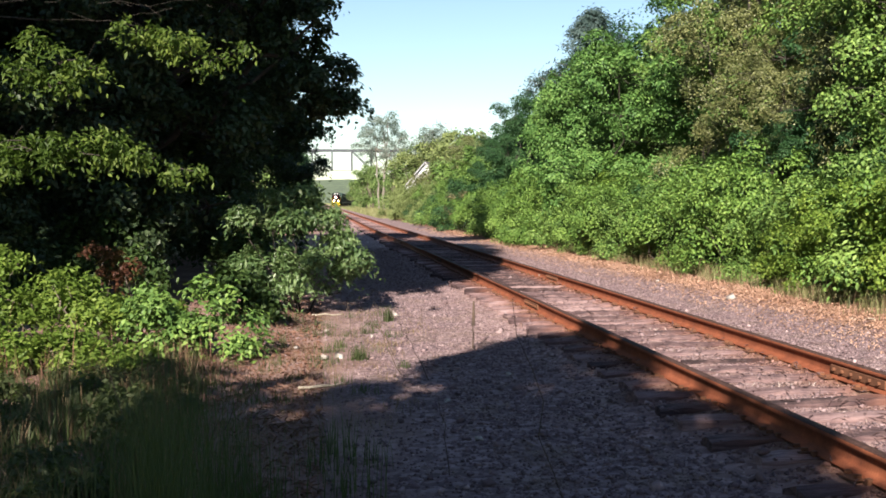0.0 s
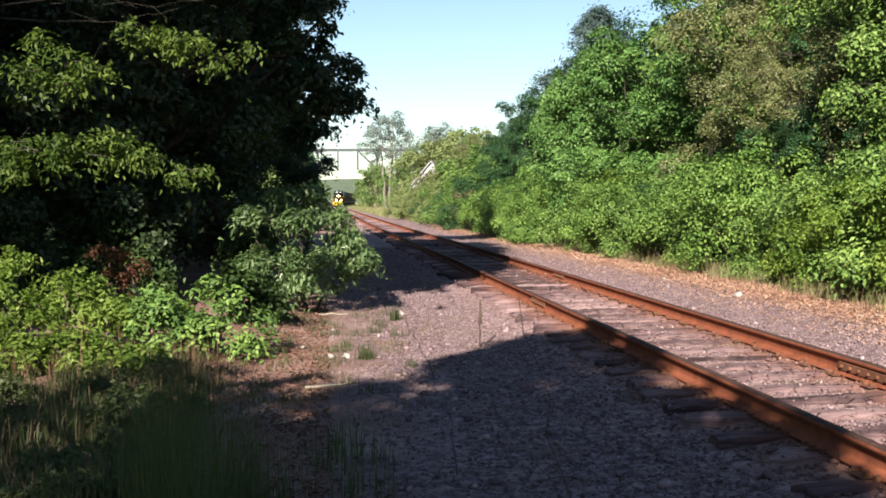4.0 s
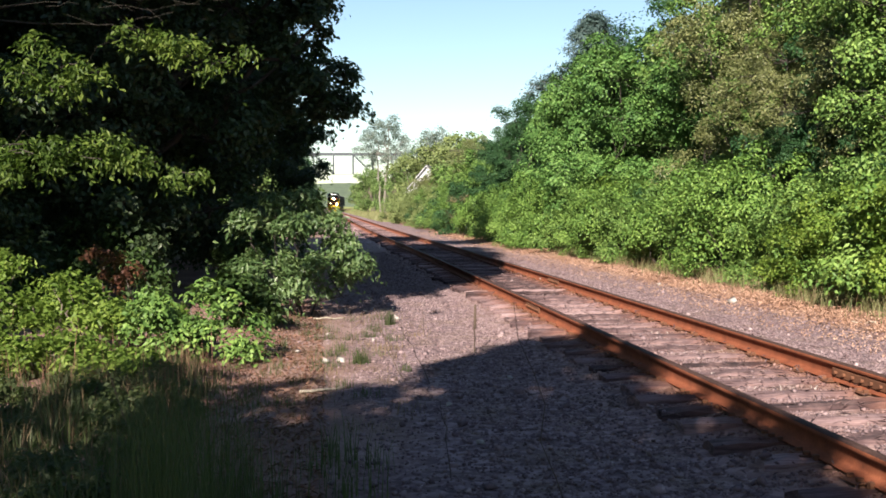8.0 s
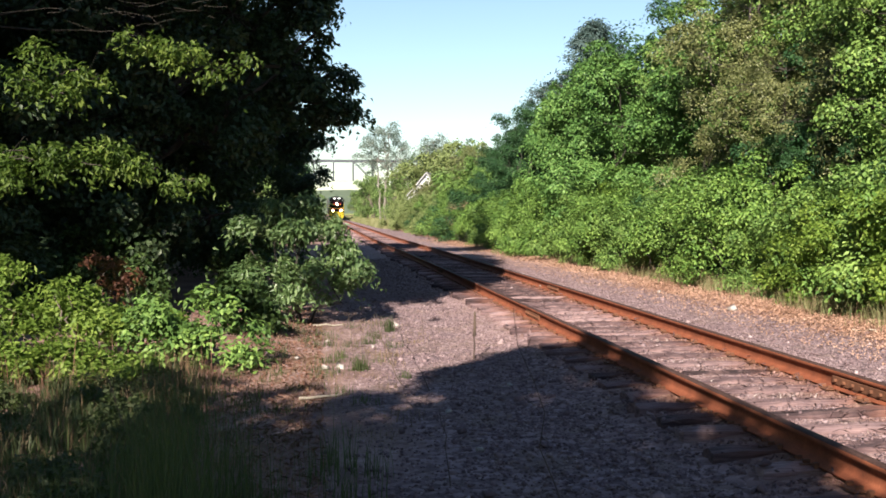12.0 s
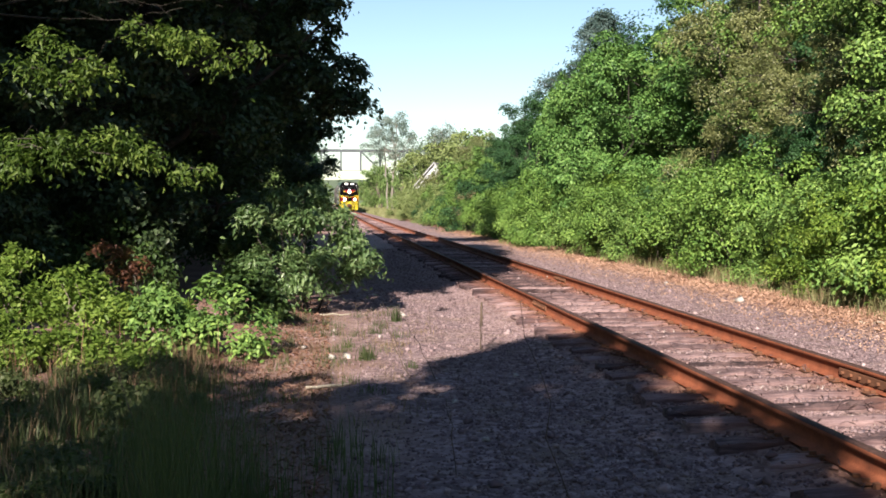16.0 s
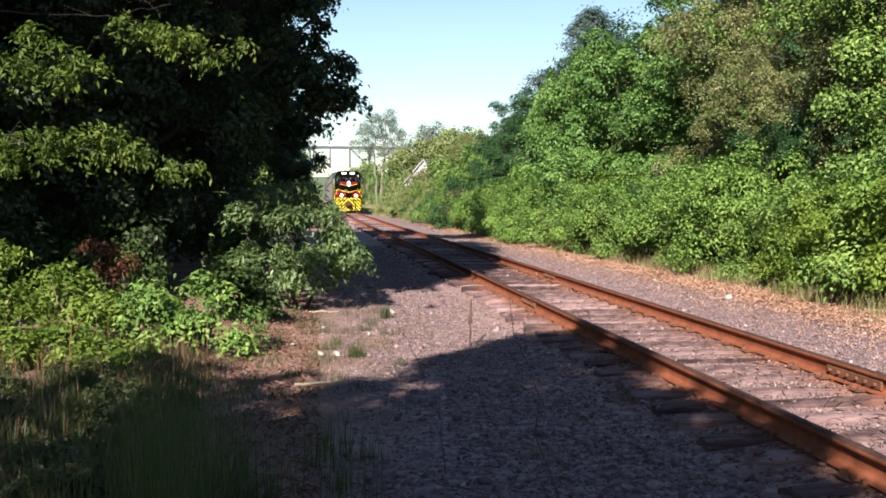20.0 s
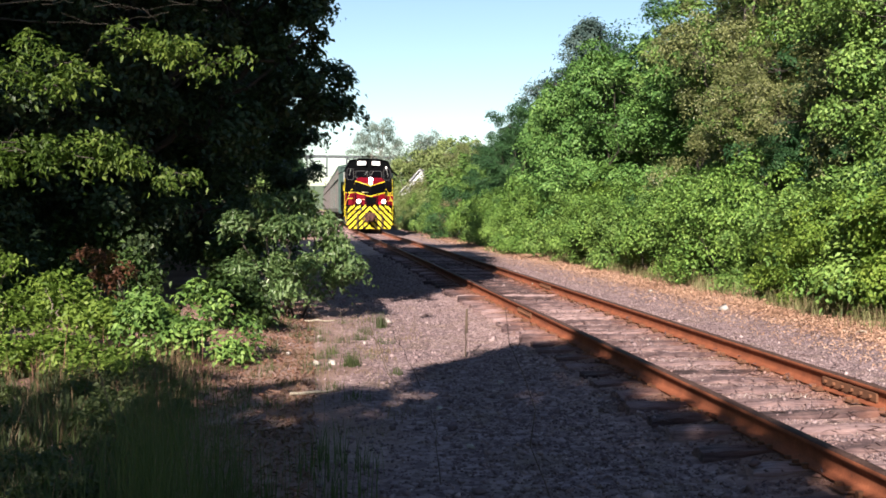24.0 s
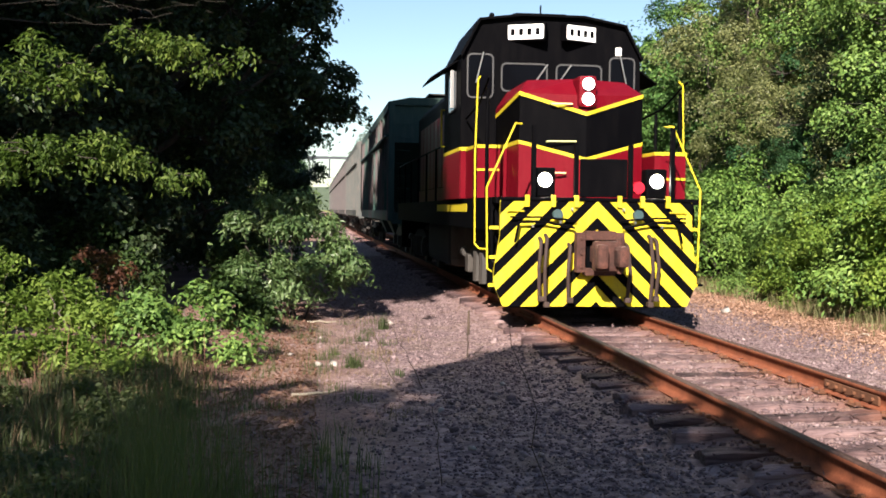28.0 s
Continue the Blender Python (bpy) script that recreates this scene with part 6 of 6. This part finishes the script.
def stone_arrays(rng, p, size):
    """Angular broken stones at p."""
    n = len(p)
    base = np.array([[1, 0, 0], [-1, 0, 0], [0, 1, 0], [0, -1, 0], [0, 0, 1], [0, 0, -1.0]])
    v = base[None] * rng.uniform(0.6, 1.25, (n, 6, 1)) + rng.normal(0, 0.22, (n, 6, 3))
    v = np.einsum('nij,nkj->nki', turned(rng, n), v) * size[:, None, None] * np.array([1, 1, 0.75])
    v = v + p[:, None]
    f = np.array([[0, 2, 4], [2, 1, 4], [1, 3, 4], [3, 0, 4], [2, 0, 5], [1, 2, 5], [3, 1, 5], [0, 3, 5]])
    return v.reshape(-1, 3), (np.arange(n)[:, None, None] * 6 + f).reshape(-1, 3)


def between_sleepers(d, y):
    ph = ((y - d * 0.118 + 8.0) / SLEEPER_STEP + 0.5) % 1.0 - 0.5
    return (np.abs(d) > 1.36) | (np.abs(ph) * SLEEPER_STEP > 0.135)


def build_stones():
    rng = np.random.default_rng(111)
    n = 190000
    y = 4.2 + 34.0 * rng.random(n) ** 1.7
    d = rng.uniform(-6.2, 4.4, n)
    keep = between_sleepers(d, y) | (rng.random(n) < 0.08)
    keep &= (d > -2.7) | (rng.random(n) < np.clip(0.8 + (d + 2.7) * 0.55, 0.05, 1))
    keep &= (d < 3.0) | (rng.random(n) < 0.45)
    keep &= (d > -1.3) | (rng.random(n) < 0.85)
    keep &= np.abs(np.abs(d) - 0.7525) > 0.085
    d, y = d[keep], y[keep]
    x = track_x(y) + d
    size = 0.0155 * np.exp(rng.normal(0, 0.42, len(x)))
    size = size * np.where(np.abs(d) < 0.95, 0.72, np.where(d > 1.5, 0.72, 0.78))
    size = np.where(rng.random(len(x)) < 0.012, size * 1.9, size)
    p = np.stack([x, y, np.where(between_sleepers(d, y), ground_z(x, y) + size * 0.30, size * 0.5)], 1)
    ob = new("ballast", link_mesh("ballast", *stone_arrays(rng, p, size), STONE))
    tagged(ob, "loose grey-mauve crushed stone ballast", "ballast", kind="stuff")


def build_litter():
    rng = np.random.default_rng(121)
    n = 110000
    y = 7.0 + 60.0 * rng.random(n) ** 1.6
    d = np.where(rng.random(n) < 0.85, rng.normal(4.5, 0.62, n), rng.uniform(2.4, 6.5, n))
    x = track_x(y) + d
    p = np.stack([x, y, ground_z(x, y) + rng.uniform(0.01, 0.05, n)], 1)
    out = unit(rng.normal(0, 1, (n, 3)) * np.array([1, 1, 0.15]))
    v, f = leaf_arrays(rng, p, out * 0.6, 0.052, 0.021, 0.0, 1.3)
    tagged(new("leaf_litter", link_mesh("leaf_litter", v, f, LEAF["dead"])), "dry orange-brown fallen leaves along the wood's edge", "leaf litter", kind="stuff")
    n = 7500
    y = 5.5 + 13.0 * rng.random(n) ** 1.3
    d = -3.9 - np.abs(rng.normal(0, 1.2, n))
    x = track_x(y) + d
    p = np.stack([x, y, ground_z(x, y) + rng.uniform(0.005, 0.03, n)], 1)
    v, f = leaf_arrays(rng, p, unit(rng.normal(0, 1, (n, 3)) * np.array([1, 1, 0.1])) * 0.6, 0.07, 0.022, 0.0, 1.3)
    tagged(new("dry_litter", link_mesh("dry_litter", v, f, LEAF["brown"])), "brown dry leaves and chaff on the soil", "leaf litter", kind="stuff")
    # wood chips and splinters on and beside the sleepers
    n = 1500
    y = 5.0 + 30.0 * rng.random(n) ** 1.5
    d = np.where(rng.random(n) < 0.6, rng.uniform(-0.7, 0.7, n), rng.uniform(-1.6, 4.2, n))
    x = track_x(y) + d
    p = np.stack([x, y, ground_z(x, y) + 0.05], 1)
    v, f = leaf_arrays(rng, p, unit(rng.normal(0, 1, (n, 3)) * np.array([1.4, 0.6, 0.1])) * 0.6, 0.11, 0.014, 0.0, 1.5)
    tagged(new("wood_splinters", link_mesh("wood_splinters", v, f, WOOD)), "pale wood splinters and dry stalks between the rails", "debris", kind="stuff")


def blade_arrays(rng, foot, tall, wide, lean=0.35):
    """Grass blades that bend over, with three joints each."""
    n = len(foot)
    a = rng.uniform(0, 6.283, n)
    way = np.stack([np.cos(a), np.sin(a), np.zeros(n)], 1)
    side = np.stack([-np.sin(a), np.cos(a), np.zeros(n)], 1) * (wide * rng.uniform(0.6, 1.3, n))[:, None] * 0.5
    h = (tall * rng.uniform(0.45, 1.25, n))[:, None]
    k = rng.uniform(0.1, 1.0, n)[:, None] * lean
    up = np.array([0, 0, 1.0])
    m1 = foot + up * h * 0.5 + way * h * k * 0.25
    tip = foot + up * h * (1 - 0.25 * k) + way * h * k
    v = np.stack([foot - side, foot + side, m1 + side * 0.8, m1 - side * 0.8, tip], 1).reshape(-1, 3)
    i = np.arange(n)[:, None] * 5
    f = np.concatenate([i + np.array([0, 1, 2]), i + np.array([0, 2, 3]), i + np.array([3, 2, 4])], 1).reshape(-1, 3)
    return v, f


def grass(name, label, seed, n, where, tall, wide, leaf, lean=0.4):
    rng = np.random.default_rng(seed)
    x, y = where(rng, n)
    foot = np.stack([x, y, ground_z(x, y) - 0.01], 1)
    t = tall(x, y, rng) if callable(tall) else np.full(len(x), tall)
    v, f = blade_arrays(rng, foot, t, wide, lean)
    tagged(new(name, link_mesh(name, v, f, LEAF[leaf])), label, "grass", kind="stuff")


def tufted(x0, x1, y0, y1, tufts, spread):
    def where(rng, n):
        cx, cy = rng.uniform(x0, x1, tufts), rng.uniform(y0, y1, tufts)
        i = rng.integers(0, tufts, n)
        return cx[i] + rng.normal(0, spread, n), cy[i] + rng.normal(0, spread, n)
    return where


def build_grass():
    def left_edge(rng, n):
        y = 4.8 + 6.6 * rng.random(n)
        edge = np.interp(y, [5.0, 8.0, 11.5], [-1.45, -1.95, -2.5])
        x = edge - np.abs(rng.normal(0, 1.3, n)) + rng.normal(0, 0.10, n)
        keep = lumps(x, y, 1.1, 17) + 0.5 * lumps(x, y, 0.35, 18) > -0.12
        return x[keep], y[keep]
    grass("tall_grass", "dark green tall grass in the shade", 131, 9500, left_edge,
          lambda x, y, r: np.interp(y, [5, 7.5, 11], [0.26, 0.32, 0.22]) * r.uniform(0.3, 1.3, len(x)), 0.010, "grass", 0.7)
    grass("dry_grass", "dry straw-coloured grass stalks", 132, 6500, left_edge,
          lambda x, y, r: r.uniform(0.1, 0.42, len(x)), 0.007, "straw", 0.6)
    grass("feathery_grass", "fine dark green feathery grass standing knee-high", 142, 1700, tufted(-1.70, -1.02, 4.3, 5.9, 24, 0.10),
          lambda x, y, r: r.uniform(0.40, 1.12, len(x)) * np.interp(x, [-2.0, -1.6, -1.2, -0.9], [0.5, 1.0, 1.0, 0.7]), 0.004, "grass", 0.42)
    grass("thin_grass", "thin green grass blades in the gravel", 133, 280, tufted(-1.3, -0.35, 5.6, 7.6, 12, 0.09),
          lambda x, y, r: r.uniform(0.10, 0.40, len(x)), 0.007, "grass")
    grass("grass_tuft", "sparse grass tufts on the brown soil", 134, 2000, tufted(-2.4, -0.6, 9.0, 16.0, 40, 0.07),
          lambda x, y, r: r.uniform(0.05, 0.18, len(x)), 0.006, "grass")
    grass("dry_grass_tuft", "dry grass tufts on the brown soil", 135, 4200, tufted(-3.0, -0.3, 8.0, 16.5, 80, 0.12),
          lambda x, y, r: r.uniform(0.03, 0.12, len(x)), 0.005, "straw", 0.8)

    def right_edge(rng, n):
        y = 8.0 + 75.0 * rng.random(n) ** 1.4
        return track_x(y) + rng.normal(5.25, 0.4, n), y
    def between_rails(rng, n):
        cy, i = rng.uniform(4.5, 15.0, 26), rng.integers(0, 26, n)
        cd = rng.uniform(-0.55, 0.55, 26)
        y = cy[i] + rng.normal(0, 0.10, n)
        return track_x(y) + cd[i] + rng.normal(0, 0.16, n), y
    grass("straw_bits", "bleached straw bits lying between the rails", 144, 260, between_rails, lambda x, y, r: r.uniform(0.03, 0.075, len(x)), 0.009, "bleached", 3.0)
    grass("verge_grass", "dry grass along the wood's edge", 136, 2600, right_edge, lambda x, y, r: r.uniform(0.04, 0.22, len(x)), 0.010, "straw", 0.8)
    grass("verge_weed", "low green weeds along the wood's edge", 137, 6000, right_edge, lambda x, y, r: r.uniform(0.05, 0.28, len(x)), 0.016, "grass", 0.7)

    def foot_of_wood(rng, n):
        y = 15.5 + 22.0 * rng.random(n) ** 1.3
        x = track_x(y) + rng.normal(5.05, 0.28, n)
        keep = lumps(x, y, 1.4, 23) > -0.05
        return x[keep], y[keep]
    grass("edge_grass", "pale olive grass and weeds at the foot of the wood", 139, 9000, foot_of_wood, lambda x, y, r: r.uniform(0.08, 0.42, len(x)), 0.011, "verge", 0.7)

    grass("dry_stems", "pale brown dry stems at the foot of the wood", 140, 5200, foot_of_wood, lambda x, y, r: r.uniform(0.10, 0.55, len(x)), 0.008, "straw", 0.9)

    def among_shrubs(rng, n):
        x, y = rng.uniform(-5.8, -2.2, n), rng.uniform(8.6, 11.8, n)
        keep = lumps(x, y, 0.9, 27) > -0.1
        return x[keep], y[keep]
    grass("shrub_stems", "dry brown stems among the undergrowth", 141, 700, among_shrubs, lambda x, y, r: r.uniform(0.15, 0.6, len(x)), 0.007, "brown", 0.5)

    def far_verge(rng, n):
        y = rng.uniform(110, 330, n)
        return track_x(y) + rng.uniform(2.8, 9.0, n), y
    grass("far_grass", "pale green grass verge in the distance", 138, 14000, far_verge, lambda x, y, r: r.uniform(0.2, 0.6, len(x)), 0.10, "verge", 0.6)
    for x, y, tall, n in [(-0.78, 15.3, 0.24, 90), (-0.93, 11.6, 0.20, 110), (-1.25, 12.6, 0.12, 50), (-0.40, 11.0, 0.10, 30)]:
        rng = np.random.default_rng(int(y * 100))
        foot = np.stack([x + rng.normal(0, 0.05, n), y + rng.normal(0, 0.05, n), np.full(n, float(ground_z(x, y)))], 1)
        v, f = blade_arrays(rng, foot, np.full(n, tall), 0.008, 0.6)
        tagged(new("grass_tuft", link_mesh("grass_tuft", v, f, LEAF["grass"])), "small green grass tuft in the gravel", "grass tuft", "grass tufts")


def build_weeds():
    """Dead upright stalks in the gravel."""
    rng = np.random.default_rng(141)
    stalks = [((0.37, 12.2), (0.38, 12.2, 0.42), 0.010, True), ((0.72, 6.0), (0.42, 6.15, 1.02), 0.004, False),
              ((-0.40, 10.6), (-0.75, 10.8, 0.42), 0.006, False), ((-0.55, 11.9), (-0.80, 12.0, 0.42), 0.006, False), ((-0.12, 10.2), (-0.42, 10.4, 0.38), 0.005, False),
              ((-0.25, 13.8), (-0.27, 13.8, 0.22), 0.005, False), ((-1.15, 13.2), (-1.2, 13.2, 0.32), 0.005, False), ((0.05, 6.6), (-0.02, 6.6, 0.35), 0.004, False),
              ((-1.70, 8.0), (-1.45, 8.2, 0.45), 0.005, False), ((-2.1, 7.2), (-2.4, 7.3, 0.5), 0.005, False)]
    for (x, y), top, r, head in stalks:
        z = float(ground_z(x, y))
        root = empty("dead_weed", pose(x, y, z), "thin dry dark weed stalk standing in the gravel", "weed", "dead weeds")
        tip = np.array([top[0] - x, top[1] - y, top[2] - z])
        np_part("stalk", *limb_arrays(bent(rng, (0, 0, -0.02), tip, 7, 0.025), r, r * 0.5, 6), DARK_STALK, root, smooth=True)
        if head:
            np_part("seed_head", *limb_arrays([tip * 0.50, tip * 0.56, tip * 0.8, tip * 1.02], 0.022, 0.012, 7), DARK_STALK, root, smooth=True)
        else:
            for k in range(3):
                s = tip * rng.uniform(0.4, 0.9)
                np_part("twig", *limb_arrays(bent(rng, s, s + rng.normal(0, 0.05, 3) + np.array([0, 0, 0.05]), 3), r * 0.5, r * 0.25, 4), DARK_STALK, root)
    for (x, y), q in [((-2.0, 16.0), (-1.55, 16.05)), ((-1.35, 9.7), (-0.95, 9.9)), ((3.2, 13.5), (3.5, 13.3)), ((6.0, 15.2), (6.3, 15.0))]:
        z = float(ground_z(x, y)) + 0.025
        ob = new("stick", link_mesh("stick", *limb_arrays(bent(rng, (0, 0, 0), (q[0] - x, q[1] - y, 0.01), 5, 0.04), 0.018, 0.010, 6), PALE_BARK, True))
        ob.matrix_basis = pose(x, y, z)
        tagged(ob, "pale dry stick lying on the ground", "stick", "sticks")


def build_pale_stones():
    rng = np.random.default_rng(151)
    for x, y, s in [(5.15, 18.4, 0.11), (-1.15, 11.8, 0.08), (-1.32, 11.6, 0.06), (-0.72, 15.9, 0.06), (0.28, 7.6, 0.045), (-0.9, 13.5, 0.05), (-1.55, 14.0, 0.05),
                    (0.66, 10.3, 0.04), (0.05, 9.1, 0.045), (-1.75, 12.4, 0.05), (2.1, 22.0, 0.06), (4.7, 22.5, 0.07)]:
        z = float(ground_z(x, y)) + s * 0.35
        v, f = stone_arrays(rng, np.zeros((1, 3)), np.array([s]))
        ob = new("stone", link_mesh("stone", v, f, PALE_STONE))
        ob.matrix_basis = pose(x, y, z)
        tagged(ob, "pale broken stone lying on the ground", "stone", "pale stones")


def build_house():
    """A white house half hidden behind the far trees."""
    x, y, _ = beside(12.8, 160)
    root = empty("house", pose(x, y, -0.1, 0, 0, -7), "white wooden house with a steep grey roof behind the trees", "house")
    bm = fresh()
    prism(bm, [(-5.0, 0.0), (-5.0, 1.7), (0.0, 7.6), (5.0, 1.7), (5.0, 0.0)], 0.0, 9.0)
    wall = part("wall", bm, HOUSE_WHITE, root, "white boarded walls")
    for k in range(24):
        z = 0.3 * k
        half = 4.98 if z < 1.4 else max(0.3, 4.98 - (z - 1.4) * 0.847)
        bm = fresh()
        box(bm, -half, half, -0.03, 0.0, z + 0.02, z + 0.28)
        part("board", bm, HOUSE_WHITE, wall)
    for s in (-1, 1):
        bm = fresh()
        v = [bm.verts.new(p) for p in ((0, -0.5, 7.75), (0, 9.5, 7.75), (s * 5.5, 9.5, 1.25), (s * 5.5, -0.5, 1.25))]
        bm.faces.new(v)
        r = bmesh.ops.extrude_face_region(bm, geom=bm.faces[:])["geom"]
        bmesh.ops.translate(bm, verts=[g for g in r if isinstance(g, bmesh.types.BMVert)], vec=(0, 0, 0.18))
        part("roof", bm, ROOFING, root, "grey shingle roof")
        bm = fresh()
        v = [bm.verts.new(p) for p in ((0, -0.52, 7.67), (0, -0.52, 7.80), (s * 5.5, -0.52, 1.30), (s * 5.5, -0.52, 1.17))]
        bm.faces.new(v)
        r = bmesh.ops.extrude_face_region(bm, geom=bm.faces[:])["geom"]
        bmesh.ops.translate(bm, verts=[g for g in r if isinstance(g, bmesh.types.BMVert)], vec=(0, 0.1, 0))
        part("gable_board", bm, HOUSE_WHITE, root)
    for wx, wz in ((-2.6, 0.9), (2.6, 0.9), (-1.0, 4.2), (1.0, 4.2)):
        bm = fresh()
        box(bm, wx - 0.55, wx + 0.55, -0.10, -0.03, wz - 0.1, wz + 1.35)
        w = part("window", bm, HOUSE_WHITE, root)
        bm = fresh()
        box(bm, wx - 0.42, wx + 0.42, -0.112, -0.10, wz + 0.05, wz + 1.22)
        part("pane", bm, GLASS, w)
    bm = fresh()
    box(bm, -0.5, 0.5, -0.10, -0.03, 0.0, 2.1)
    part("door", bm, ROOFING, root)
    # a lean-to porch at the low side
    bm = fresh()
    box(bm, -4.2, -2.4, -2.2, -0.05, 2.35, 2.55)
    part("porch_roof", bm, HOUSE_WHITE, root, "white porch roof")
    for px in (-4.1, -3.3, -2.5):
        bm = fresh()
        box(bm, px - 0.07, px + 0.07, -2.15, -2.01, 0.0, 2.35)
        part("porch_post", bm, HOUSE_WHITE, root)
    bm = fresh()
    box(bm, -4.1, -2.5, -2.12, -2.04, 0.85, 0.95)
    part("porch_rail", bm, HOUSE_WHITE, root)


LEAF["verge"] = leaf_material("verge_grass_blade", (0.10, 0.11, 0.045), (0.19, 0.19, 0.09), (0.26, 0.25, 0.13), 0.3)
DARK_STALK = bark_material("dry_stalk", (0.03, 0.022, 0.016), (0.09, 0.06, 0.04))
PALE_STONE = rust_material("pale_stone", (0.18, 0.155, 0.14), (0.28, 0.25, 0.23), (0.38, 0.35, 0.32), 0.9)
HOUSE_WHITE = paint("weathered_white_paint", (0.36, 0.37, 0.38), 0.6, 0.4)
ROOFING = paint("grey_shingle", (0.12, 0.12, 0.125), 0.85, 0.4)
build_stones()
build_litter()
build_grass()
build_weeds()
build_pale_stones()
build_house()


motions()
